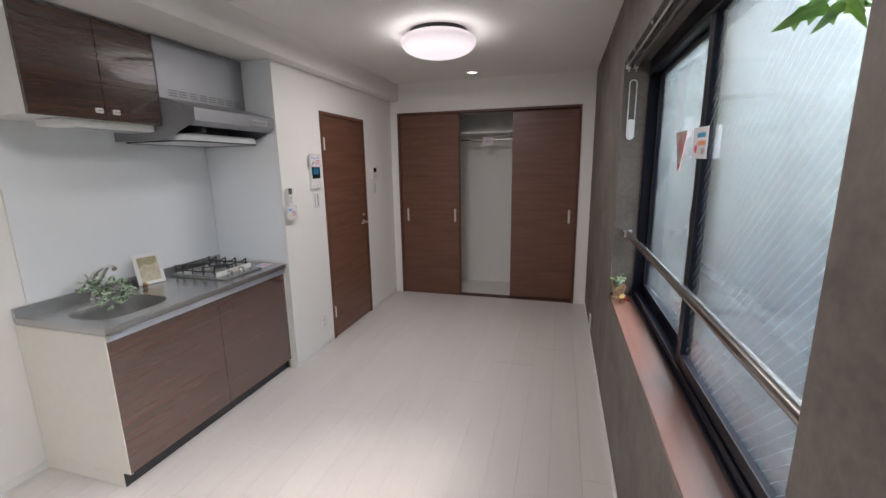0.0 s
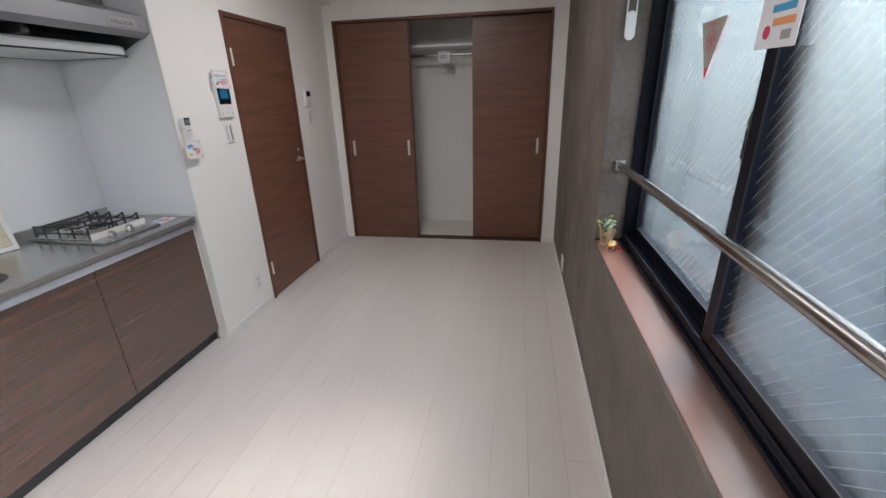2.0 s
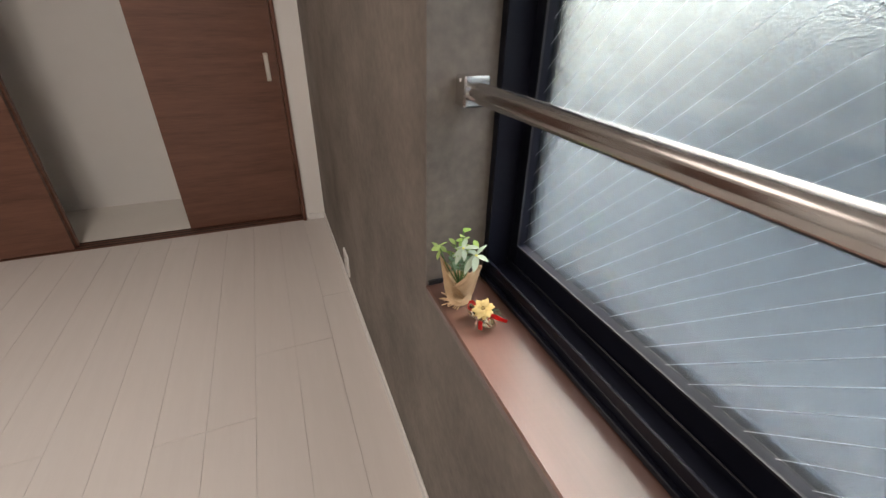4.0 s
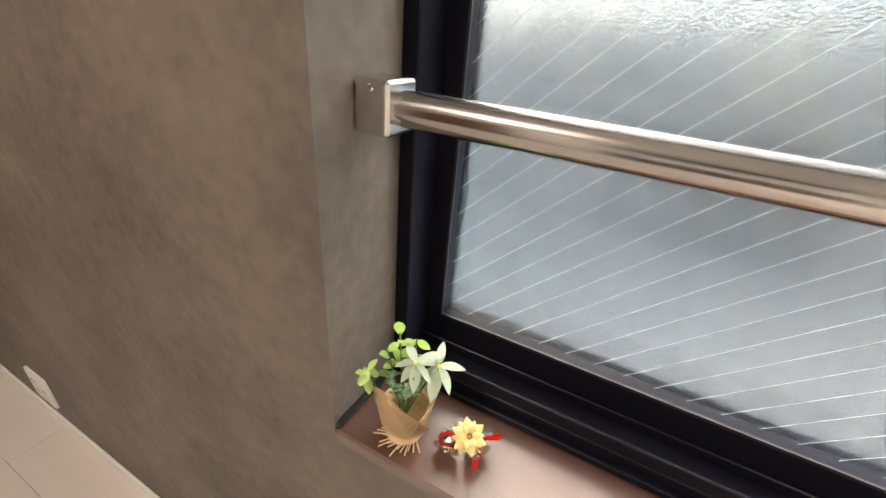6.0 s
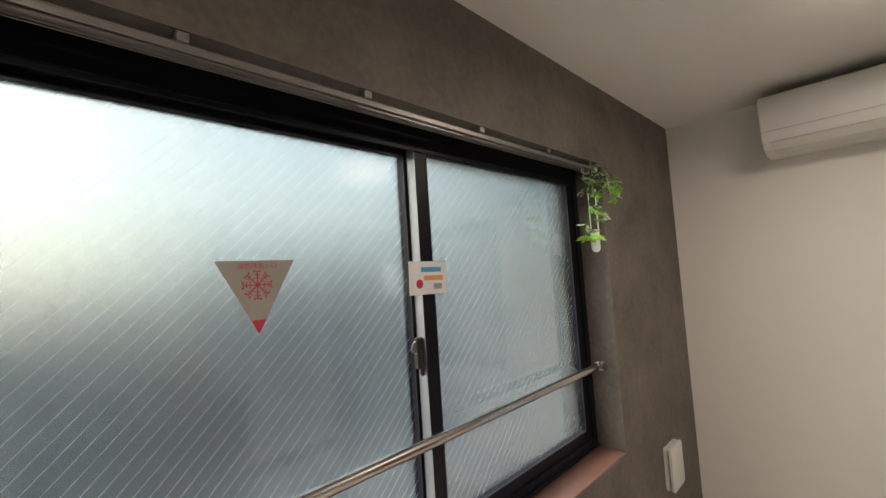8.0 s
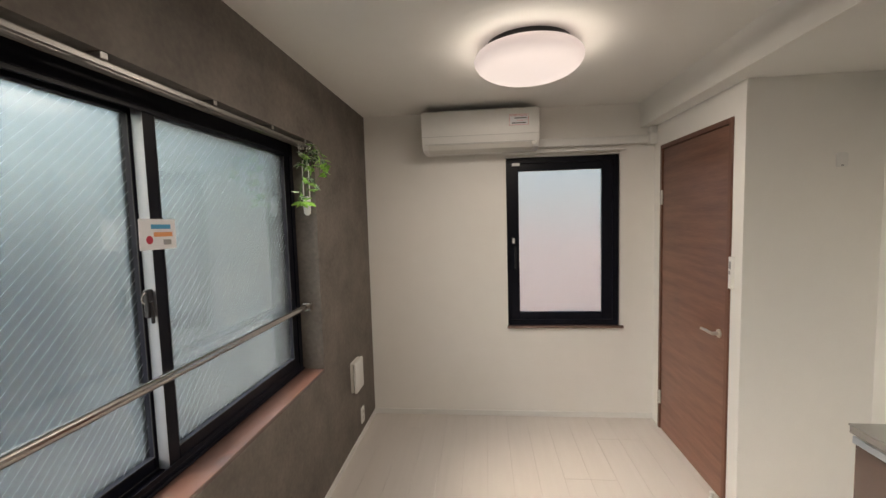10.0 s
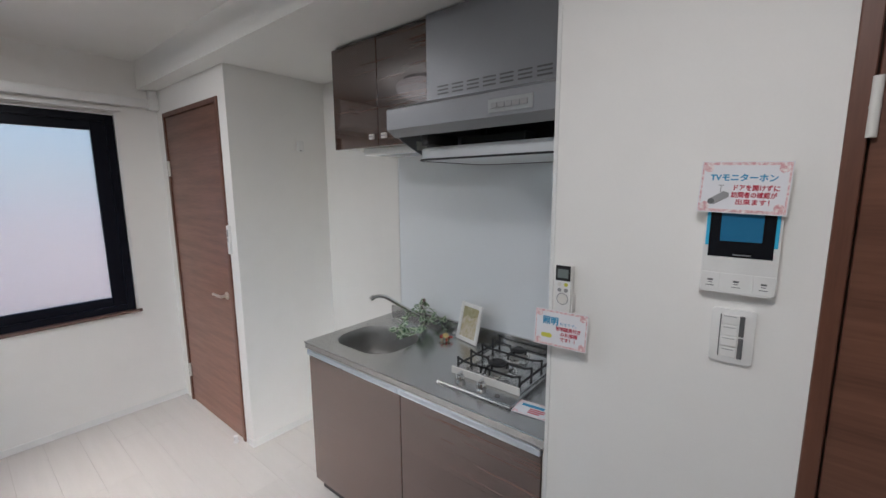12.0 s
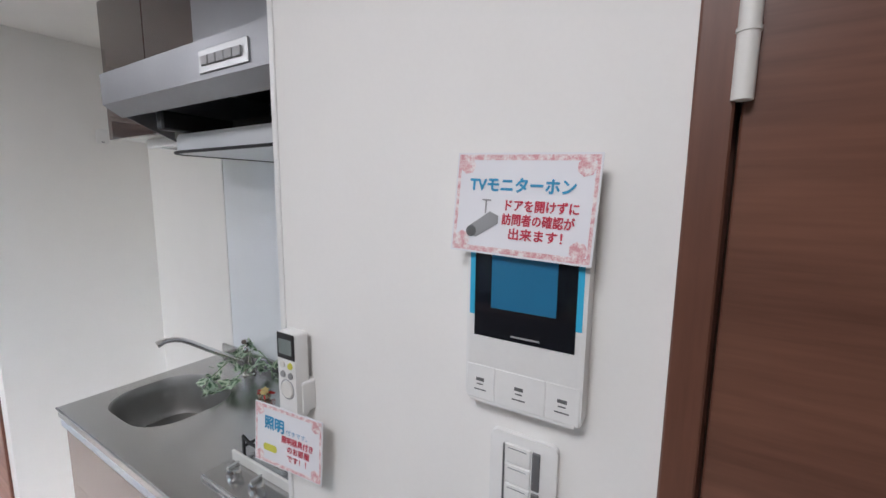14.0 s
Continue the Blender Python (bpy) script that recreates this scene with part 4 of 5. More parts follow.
for lo, hi in (((-1.99, 1.95, 1.77), (-1.80, 1.98, 1.815)), ((-2.02, 2.02, 1.768), (-1.95, 2.30, 1.81)), ((-2.30, 1.90, 1.766), (-2.28, 1.92, 1.905)), ((-2.30, 2.40, 1.766), (-2.28, 2.42, 1.905))):
    part("fan_strut", box(lo, hi, 0.004), M_IRON, hd, world_space=True)
part("maker_plate", box((-1.95, 1.8455, 1.765), (-1.89, 1.8470, 1.800)), M_WHITE2, hd, "small pale rating plate", world_space=True)
for r_ in range(3):
    for i in range(8):
        y0 = 1.900 + i * 0.072
        if y0 + 0.055 < YB - 0.01:
            part("slot", box((-1.9585, y0, 1.980 + r_ * 0.014), (-1.9565, y0 + 0.055, 1.986 + r_ * 0.014), 0.0008), M_MID, hd, "dark vent slot", world_space=True)
ct = part("control_panel", box((-1.733, 2.288, 1.838), (-1.7295, 2.438, 1.878), 0.001), M_HOOD_LIGHT, hd, "recessed switch panel", world_space=True)
for i in range(5):
    part("switch_key", box((-1.7295, 2.300 + i * 0.025, 1.850), (-1.7255, 2.322 + i * 0.025, 1.866), 0.001), M_GREY, ct, world_space=True)


# ---- leaves ----
def ivy_leaf_mesh(mat):
    """A lobed leaf, cupped along its midrib, about one unit across."""
    out = [(0.0, 0.0), (0.22, -0.12), (0.46, -0.02), (0.38, 0.16), (0.60, 0.36), (0.34, 0.42), (0.24, 0.66), (0.0, 1.0)]
    pts = out + [(-x, y) for x, y in out[-2:0:-1]]
    bm = bmesh.new()
    mid = [bm.verts.new((0, y, 0.0)) for y in (0.12, 0.38, 0.66)]
    vs = [bm.verts.new((x, y, -0.22 * abs(x) - 0.10 * y * y)) for x, y in pts]
    n = len(vs)
    for i in range(n):
        j = (i + 1) % n
        ym = (pts[i][1] + pts[j][1]) / 2
        c = mid[0] if ym < 0.2 else mid[1] if ym < 0.5 else mid[2]
        bm.faces.new((vs[i], vs[j], c))
    bmesh.ops.remove_doubles(bm, verts=bm.verts, dist=1e-4)
    bmesh.ops.holes_fill(bm, edges=[e for e in bm.edges if e.is_boundary], sides=4)
    return to_mesh("leaf", bm, mat, True)


def oval_leaf_mesh(name, mat, width=0.36, curl=0.25):
    bm = bmesh.new()
    rows = []
    for i in range(7):
        t = i / 6
        w = width * math.sin(math.pi * min(1, t * 0.94 + 0.04)) ** 0.8 / 2
        z = -curl * t * t
        rows.append((bm.verts.new((-w, t, z + 0.10 * w)), bm.verts.new((0, t, z - 0.03)), bm.verts.new((w, t, z + 0.10 * w))))
    for a, b in zip(rows, rows[1:]):
        for k in (0, 1):
            bm.faces.new((a[k], a[k + 1], b[k + 1], b[k]))
    return to_mesh(name, bm, mat, True)


def place_leaf(mesh, parent, at, towards, size, roll=0.0, name="leaf"):
    """A leaf in the parent's own coordinates: its stalk at a point, its tip along a direction."""
    ob = new(name, mesh)
    y = Vector(towards).normalized()
    x = y.cross(Vector((0, 0, 1)))
    x = x.normalized() if x.length > 1e-3 else Vector((1, 0, 0))
    z = x.cross(y)
    m = Matrix((x, y, z)).transposed().to_4x4() @ Matrix.Rotation(roll, 4, "Y")
    ob.matrix_basis = Matrix.Translation(at) @ m @ Matrix.Scale(size, 4)
    ob.parent = parent
    return ob


IVY = ivy_leaf_mesh(M_IVY)
IVY_B = ivy_leaf_mesh(M_IVY_BACKLIT)
rnd = random.Random(7)
iv = thing("ivy_garland", (-2.20, 1.56, ZC), "artificial variegated ivy garland wound round the faucet", "artificial plant")
# one strand climbs round the faucet, the other trails over the bowl's rim
vines = ([(-0.090, 0.085, 0.010), (-0.115, 0.045, 0.050), (-0.100, -0.005, 0.100), (-0.065, -0.055, 0.120), (-0.045, -0.100, 0.095), (-0.030, -0.130, 0.060)],
         [(-0.065, 0.020, 0.060), (-0.010, 0.045, 0.075), (0.045, 0.050, 0.050), (0.085, 0.030, 0.020), (0.110, -0.010, 0.000), (0.115, -0.060, -0.012)],
         [(-0.065, -0.030, 0.110), (0.005, -0.070, 0.075), (0.060, -0.090, 0.030), (0.090, -0.100, 0.004)])
for path, count in zip(vines, (22, 26, 13)):
    part("vine", tube(path, 0.0018, 6), M_STEM, iv)
    for i in range(count):
        f = (i + rnd.uniform(0.2, 0.8)) / count * (len(path) - 1.001)
        p = Vector(path[int(f)]).lerp(Vector(path[int(f) + 1]), f - int(f))
        d = Vector((rnd.uniform(-0.6, 1), rnd.uniform(-1, 1), rnd.uniform(-0.35, 0.8))).normalized()
        q = p + d * rnd.uniform(0.006, 0.022)
        place_leaf(IVY, iv, q, d, rnd.uniform(0.030, 0.048), rnd.uniform(-0.8, 0.8))


# ---- photo frame on the worktop ----
pf = thing("photo_frame", Matrix.Translation((-2.238, 1.842, ZC + 0.0005)) @ Matrix.Rotation(radians(-14), 4, "Z") @ FACE_EAST @ Matrix.Rotation(radians(-14), 4, "X"), "white photo frame with a faded garden picture", "photo frame")
w, h, b = 0.077, 0.192, 0.020
part("frame", boxes(((-w, 0, 0), (-w + b, h, 0.012)), ((w - b, 0, 0), (w, h, 0.012)), ((-w + b, 0, 0), (w - b, b, 0.012)), ((-w + b, h - b, 0), (w - b, h, 0.012)), bevel=0.002), M_WHITE, pf)
part("picture", box((-w + b, b, 0.002), (w - b, h - b, 0.006)), M_PHOTO, pf, "faded yellow-green print")
part("foliage_print", prism([(-0.054, 0.105), (-0.02, 0.132), (0.01, 0.118), (0.052, 0.136), (0.055, 0.170), (-0.055, 0.170)], 0.0062, 0.0066), M_OLIVE, pf, "olive upper part of the print")
part("stand", boxes(((-0.02, 0.0, -0.002), (0.02, 0.12, 0.0))), M_WHITE2, pf)


def bell_mesh(bm, m, s):
    mesh_lathe(bm, [(0.0, 1.0 * s), (0.25 * s, 0.97 * s), (0.42 * s, 0.80 * s), (0.50 * s, 0.45 * s), (0.60 * s, 0.18 * s), (0.78 * s, 0.03 * s), (0.80 * s, 0.0), (0.74 * s, 0.02 * s), (0.55 * s, 0.2 * s), (0.44 * s, 0.5 * s), (0.0, 0.85 * s)], 24, m)
    return bm


def petal_mesh(bm, m, l, w):
    rows = []
    for i in range(5):
        t = i / 4
        ww = w * math.sin(math.pi * min(0.98, t * 0.85 + 0.12)) / 2
        rows.append([bm.verts.new(m @ Vector(v)) for v in ((-ww, l * t, 0.10 * l * math.sin(t * 2.6)), (0, l * t, 0.10 * l * math.sin(t * 2.6) + 0.06 * l), (ww, l * t, 0.10 * l * math.sin(t * 2.6)))])
    for a, b in zip(rows, rows[1:]):
        for k in (0, 1):
            bm.faces.new((a[k], a[k + 1], b[k + 1], b[k]))


def bell_ornament(m, s, label):
    """Two small bells under a gold flower with red ribbon."""
    o = thing("bell_ornament", m, label, "ornament", "bell ornaments")
    for k, (x, y, tilt, turn) in enumerate(((-0.032, -0.020, -72, -34), (0.018, -0.034, -76, 12))):
        bm_ = bell_mesh(bmesh.new(), Matrix.Translation((x * s, (y + 0.022) * s, 0.0190 * s)) @ Matrix.Rotation(radians(turn), 4, "Z") @ Matrix.Rotation(radians(tilt), 4, "X"), 0.0235 * s * 1.25)
        bell = part("bell", bm_, M_GOLD, o, "shiny pale gold bell")
        part("clapper", lathe([(0, -0.004 * s), (0.004 * s, 0), (0, 0.004 * s)], 10, Matrix.Translation((x * s, (y + 0.020) * s, 0.0180 * s))), M_GOLD, bell)
    fl = bmesh.new()
    fm = Matrix.Translation((0.002 * s, 0.000 * s, 0.046 * s)) @ Matrix.Rotation(radians(32), 4, "X")
    for i in range(6):
        petal_mesh(fl, fm @ Matrix.Rotation(2 * math.pi * i / 6, 4, "Z") @ Matrix.Rotation(radians(6), 4, "X"), 0.030 * s, 0.018 * s)
        petal_mesh(fl, fm @ Matrix.Translation((0, 0, -0.0025 * s)) @ Matrix.Rotation(2 * math.pi * (i + 0.45) / 6, 4, "Z") @ Matrix.Rotation(radians(-5), 4, "X"), 0.027 * s, 0.017 * s)
    for i in range(6):
        petal_mesh(fl, fm @ Matrix.Translation((0, 0, 0.003 * s)) @ Matrix.Rotation(2 * math.pi * (i + 0.5) / 6, 4, "Z") @ Matrix.Rotation(radians(20), 4, "X"), 0.020 * s, 0.013 * s)
    part("flower", fl, M_GOLDLEAF, o, "gold fabric poinsettia flower")
    st = bmesh.new()
    for i in range(8):
        a = i * 2.4
        mesh_lathe(st, [(0, -0.0018 * s), (0.0018 * s, 0), (0, 0.0018 * s)], 6, fm @ Matrix.Translation((0.004 * s * math.cos(a), 0.004 * s * math.sin(a), 0.008 * s)))
    part("stamens", st, M_GOLD, o)

    def ribbon(pts, w):
        rb = bmesh.new()
        prev = None
        for p in pts:
            p = Vector(p) * s
            cur = (rb.verts.new(p + Vector((0, 0, w * s / 2))), rb.verts.new(p - Vector((0.3 * w * s, 0, w * s / 2))))
            if prev:
                rb.faces.new((prev[0], prev[1], cur[1], cur[0]))
            prev = cur
        bmesh.ops.solidify(rb, geom=rb.faces[:], thickness=0.0006 * s)
        return rb

    part("ribbon", ribbon(((0.015, 0.0, 0.035), (0.035, -0.004, 0.042), (0.058, -0.002, 0.036), (0.064, 0.008, 0.028), (0.055, 0.014, 0.022), (0.035, 0.008, 0.026), (0.015, 0.004, 0.033)), 0.009), M_RIBBON, o, "red ribbon loop")
    part("ribbon", ribbon(((-0.012, 0.004, 0.04), (-0.030, 0.006, 0.052), (-0.042, 0.01, 0.044), (-0.040, 0.004, 0.032), (-0.022, -0.004, 0.034)), 0.010), M_RIBBON, o, "red ribbon loop")
    part("ribbon_tail", boxes(((0.004 * s, -0.030 * s, 0.006 * s), (0.014 * s, -0.0285 * s, 0.032 * s))), M_RIBBON, o, "red ribbon end")
    tn = bmesh.new()
    for i in range(14):
        a = rnd.uniform(0, 6.28)
        mesh_tube(tn, ((0.01 * s * math.cos(a), 0.012 * s, 0.036 * s), (0.042 * s * math.cos(a), 0.016 * s + 0.012 * s * math.sin(a), (0.036 + 0.012 * math.sin(a)) * s)), 0.0016 * s, 5, 0.0006 * s)
    part("sprig", tn, M_GREEN, o, "green tinsel sprig")
    return o


bell_ornament(Matrix.Translation((-2.180, 1.752, ZC + 0.0005)) @ Matrix.Rotation(radians(130), 4, "Z"), 0.60, "small gold bell ornament with red ribbon on the worktop")

# ---- ceiling lights ----
def ceiling_light(x, y):
    c = thing("ceiling_light", (x, y, H), "round opal ceiling light, switched on", "ceiling light", "ceiling lights")
    # black colour stands for the shadow gap between dome and ceiling
    part("base", lathe([(0, 0), (0.205, 0), (0.205, -0.029), (0, -0.029)], 48), M_BLACK, c, "base ring coloured black as the shadow gap")
    dome = [(0.10, -0.030), (0.225, -0.030), (0.247, -0.040), (0.260, -0.054), (0.265, -0.068)]
    dome += [(0.265 * math.cos(a) ** 0.8, -0.068 - 0.098 * math.sin(a)) for a in (radians(7.5 * k) for k in range(1, 12))] + [(0, -0.166)]
    part("diffuser", lathe(dome, 56), M_LAMP, c, "glowing opal dome").visible_shadow = False
    for nm, r, z, turn, energy in (("lamp_tube", 0.25, -0.085, 0, 0.86), ("lamp_glow", 0.22, -0.070, 180, 0.56)):
        ring = new(nm, bpy.data.lights.new(nm, "AREA"))
        ring.data.shape, ring.data.size = "DISK", 2 * r
        ring.data.energy, ring.data.color = energy, (1.0, 0.91, 0.85)
        ring.matrix_basis = pose(x, y, H + z, turn)
    return c


ceiling_light(-0.640, 0.685)
ceiling_light(-0.632, 2.935)
dl = thing("downlight", (-0.668, 4.276, H), "small recessed downlight, switched on", "downlight")
part("trim_ring", lathe([(0.050, -0.0005), (0.062, -0.0005), (0.062, -0.004), (0.052, -0.007), (0.048, -0.003)], 36), M_WHITE, dl, "white trim ring")
part("lens", lathe([(0, -0.0035), (0.049, -0.0035), (0.049, -0.001), (0, -0.001)], 36), M_DOWN, dl, "glowing lens")

# ---- air conditioner ----
ac = thing("air_conditioner", (-0.405, YS, 2.13), "white wall-mounted air conditioner with a sticker", "air conditioner")
ax0, ax1 = -0.818, 0.036
AD, AZ = 0.022, 0.012
prof = [(YS + 0.001, 2.425 + AZ), (YS + 0.215 + AD, 2.425 + AZ), (YS + 0.262 + AD, 2.405 + AZ), (YS + 0.272 + AD, 2.36 + AZ), (YS + 0.268 + AD, 2.24 + AZ), (YS + 0.252 + AD, 2.175 + AZ), (YS + 0.215 + AD, 2.142 + AZ), (YS + 0.12, 2.130 + AZ), (YS + 0.001, 2.130 + AZ)]
abm = bmesh.new()
va = [abm.verts.new((ax0, y, z)) for y, z in prof]
vb = [abm.verts.new((ax1, y, z)) for y, z in prof]
fa_, fb_ = abm.faces.new(va), abm.faces.new(vb[::-1])
for i in range(len(prof)):
    j = (i + 1) % len(prof)
    abm.faces.new((va[i], va[j], vb[j], vb[i]))
bmesh.ops.bevel(abm, geom=list(fa_.edges) + list(fb_.edges), offset=0.008, segments=3, profile=0.5, affect="EDGES")
part("body", abm, M_WHITE, ac, world_space=True)
part("top_grille", boxes(*[((ax0 + 0.03, YS + 0.03 + 0.022 * i, 2.4255 + AZ), (ax1 - 0.03, YS + 0.038 + 0.022 * i, 2.430 + AZ)) for i in range(8)]), M_MID, ac, "dark intake grille", world_space=True)
flap = bmesh.new()
fp = [(YS + 0.2475 + AD, 2.172 + AZ), (YS + 0.2535 + AD, 2.170 + AZ), (YS + 0.2185 + AD, 2.1385 + AZ), (YS + 0.135, 2.1275 + AZ), (YS + 0.135, 2.1300 + AZ), (YS + 0.214 + AD, 2.1425 + AZ)]
va = [flap.verts.new((ax0 + 0.045, y, z)) for y, z in fp]
vb = [flap.verts.new((ax1 - 0.045, y, z)) for y, z in fp]
flap.faces.new(va), flap.faces.new(vb[::-1])
for i in range(len(fp)):
    j = (i + 1) % len(fp)
    flap.faces.new((va[i], va[j], vb[j], vb[i]))
part("flap", flap, M_WHITE2, ac, "lower air flap", world_space=True)
part("seam", boxes(((ax0 + 0.03, YS + 0.2545 + AD, 2.1745 + AZ), (ax1 - 0.03, YS + 0.2565 + AD, 2.1765 + AZ)), ((ax0 + 0.003, YS + 0.2695 + AD, 2.228 + AZ), (ax1 - 0.003, YS + 0.2705 + AD, 2.2295 + AZ))), M_GREY, ac, "thin panel seam", world_space=True)
part("receiver_window", box((ax0 + 0.02, YS + 0.249 + AD, 2.150 + AZ), (ax0 + 0.055, YS + 0.256 + AD, 2.176 + AZ), 0.003), M_WHITE2, ac, world_space=True)
stk = part("sticker", box((-0.742, YS + 0.2700 + AD, 2.285 + AZ), (-0.602, YS + 0.2735 + AD, 2.365 + AZ)), M_PAPER, ac, "pink and white energy sticker", world_space=True)
part("border", boxes(((-0.742, YS + 0.2735 + AD, 2.357 + AZ), (-0.602, YS + 0.2740 + AD, 2.365 + AZ)), ((-0.742, YS + 0.2735 + AD, 2.285 + AZ), (-0.602, YS + 0.2740 + AD, 2.292 + AZ)), ((-0.742, YS + 0.2735 + AD, 2.292 + AZ), (-0.735, YS + 0.2740 + AD, 2.357 + AZ)), ((-0.609, YS + 0.2735 + AD, 2.292 + AZ), (-0.602, YS + 0.2740 + AD, 2.357 + AZ))), M_PINK, stk, "pink border", world_space=True)
for i, (a, b, mt) in enumerate(((-0.735, -0.61, M_PINK), (-0.725, -0.64, M_MID), (-0.735, -0.66, M_PINK), (-0.72, -0.62, M_MID))):
    part("print_bar", box((a, YS + 0.2735 + AD, 2.348 + AZ - i * 0.017), (b, YS + 0.2742 + AD, 2.356 + AZ - i * 0.017)), mt, stk, world_space=True)
duct = thing("pipe_cover", (-1.25, YS, 2.16), "white plastic pipe cover running from the air conditioner", "pipe cover")
part("horizontal_run", box((-1.66, YS + 0.001, 2.172), (ax0 - 0.002, YS + 0.058, 2.232), 0.006, 2), M_WHITE, duct, world_space=True)
part("elbow", box((XW + 0.001, YS + 0.001, 2.160), (-1.655, YS + 0.068, 2.244), 0.008, 2), M_WHITE, duct, world_space=True)
part("riser", box((XW + 0.004, YS + 0.001, 2.244), (-1.665, YS + 0.058, HB - 0.001), 0.006, 2), M_WHITE, duct, world_space=True)

# ---- east wall fittings ----
cr = thing("curtain_rail", (0.588, 1.51, WZ1), "grey metal double curtain rail in the large window's recess", "curtain rail", "curtain rails")
for x in (0.568, 0.606):
    part("rail", boxes(((x - 0.006, 0.515, 2.062), (x - 0.0045, 2.490, 2.076)), ((x + 0.0045, 0.515, 2.062), (x + 0.006, 2.490, 2.076)), ((x - 0.0075, 0.515, 2.0755), (x + 0.0075, 2.490, 2.0775)), bevel=0.001), M_TRACK, cr, "dark grey metal rail", world_space=True)
    for y in (0.531, 2.489):
        part("end_cap", box((x - 0.0115, y - 0.009, 2.056), (x + 0.0115, y + 0.009, 2.079), 0.003), M_WHITE2, cr, "pale end cap", world_space=True)
for y in (0.60, 0.95, 1.36, 1.80, 2.20, 2.44):
    part("bracket", boxes(((0.552, y - 0.011, 2.0770), (0.620, y + 0.011, 2.0955)), bevel=0.002), M_TRACK, cr, world_space=True)
for x, y in ((0.568, 0.56), (0.606, 0.57), (0.568, 2.47), (0.606, 2.475), (0.568, 2.455), (0.568, 0.66), (0.568, 0.64)):
    part("runner", tube([(x, y, 2.061), (x, y, 2.050), (x, y + 0.005, 2.043), (x, y, 2.037), (x, y - 0.005, 2.043)], 0.0016, 6), M_WHITE, cr, "small curtain runner", world_space=True)

hr = thing("handrail", (0.622, 1.525, 1.158), "round stainless steel safety rail across the window", "handrail")
part("bar", tube(((0.628, 0.540, 1.158), (0.622, 2.476, 1.158)), 0.0165, 20), M_RAIL, hr, world_space=True)
for y0, y1 in ((0.5075, 0.545), (2.462, 2.4995)):
    bk = part("bracket", box((0.600, y0, 1.134), (0.646, y1, 1.182), 0.003), M_CHROME, hr, "square chrome end bracket", world_space=True)
    part("screw", lathe([(0, 0), (0.004, 0), (0.003, 0.002), (0, 0.002)], 10, Matrix.Translation((0.600, (y0 + y1) / 2, 1.175)) @ FACE_WEST), M_CHROME, bk, world_space=True)


def tieback(y, sgn):
    """A long white wire loop with a flat tab, hung on the side of the window recess."""
    t = thing("curtain_tie_hook", (0.600, y, 1.84), "white loop-shaped curtain tie hook with a flat tab", "curtain hook", "curtain hooks")
    pts = []
    for i in range(13):
        a = math.pi * i / 12
        pts.append((0.018 * math.cos(a), 0, 0.142 + 0.018 * math.sin(a)))
    for i in range(13):
        a = math.pi + math.pi * i / 12
        pts.append((0.018 * math.cos(a), 0, -0.135 + 0.018 * math.sin(a)))
    pts.append(pts[0])
    part("loop", tube([(x, sgn * 0.0055, z) for x, _, z in pts], 0.0032, 8), M_WHITE, t, "white wire loop")
    tab = prism(rounded_rect(-0.020, 0.020, -0.155, -0.045, 0.0195, 6), 0.004, 0.012, 0.002)
    tab.transform(Matrix(((1, 0, 0, 0), (0, 0, sgn, 0), (0, 1, 0, 0), (0, 0, 0, 1))))
    part("tab", tab, M_WHITE, t, "rounded white tab")
    part("screw_plate", box((-0.010, 0, -0.10) if sgn > 0 else (-0.010, -0.004, -0.10), (0.010, 0.004, -0.06) if sgn > 0 else (0.010, 0, -0.06)), M_WHITE2, t)


tieback(WY1 - 0.0005, -1)
tieback(WY0 + 0.0005, 1)

# ivy hanging from the south end of the curtain rail
rnd = random.Random(11)
hi = thing("hanging_ivy", (0.545, 0.585, 2.075), "artificial green ivy sprig hanging at the rail's end", "artificial plant")
strands = (((-0.02, -0.03, 0.0), (-0.03, 0.01, -0.07), (-0.01, 0.02, -0.18), (0.02, 0.025, -0.30)),
           ((-0.02, -0.02, 0.0), (0.0, 0.02, -0.06), (0.02, 0.03, -0.15), (0.045, 0.03, -0.26), (0.058, 0.032, -0.325)),
           ((-0.02, -0.02, 0.0), (-0.06, 0.02, -0.02), (-0.10, 0.03, -0.10), (-0.105, 0.02, -0.20)),
           ((-0.02, -0.02, 0.0), (-0.05, -0.01, -0.08), (-0.06, 0.01, -0.17), (-0.03, 0.03, -0.24)),
           ((-0.02, -0.02, 0.0), (0.02, 0.02, -0.05), (0.05, 0.02, -0.12)))
for s_ in strands:
    part("vine", tube(s_, 0.0016, 6), M_STEM, hi)
    for i in range(9):
        f = 0.25 + rnd.random() * (len(s_) - 1.26)
        p = Vector(s_[int(f)]).lerp(Vector(s_[int(f) + 1]), f - int(f))
        d = Vector((rnd.uniform(-1, 0.6), rnd.uniform(-0.2, 0.8), rnd.uniform(-1.0, 0.1)))
        place_leaf(IVY_B if rnd.random() < 0.65 else IVY, hi, p + d.normalized() * 0.008, d, rnd.uniform(0.032, 0.058), rnd.uniform(-1.0, 1.0))
for x, y, z, dx, dz in ((0.015, 0.030, -0.318, -1.0, -0.35), (-0.005, 0.030, -0.322, -0.9, -0.5), (0.030, 0.032, -0.318, -0.6, -0.7), (0.045, 0.034, -0.315, 0.5, -0.6), (0.058, 0.034, -0.318, 0.9, -0.3), (0.020, 0.028, -0.30, -0.9, 0.1)):
    place_leaf(IVY_B, hi, (x, y, z), (dx, 0.15, dz), 0.044, 0.4)
part("hook", tube(((-0.02, -0.02, 0.0), (-0.01, -0.01, 0.006), (0.02, 0.0, -0.002)), 0.0014, 6), M_WHITE, hi)

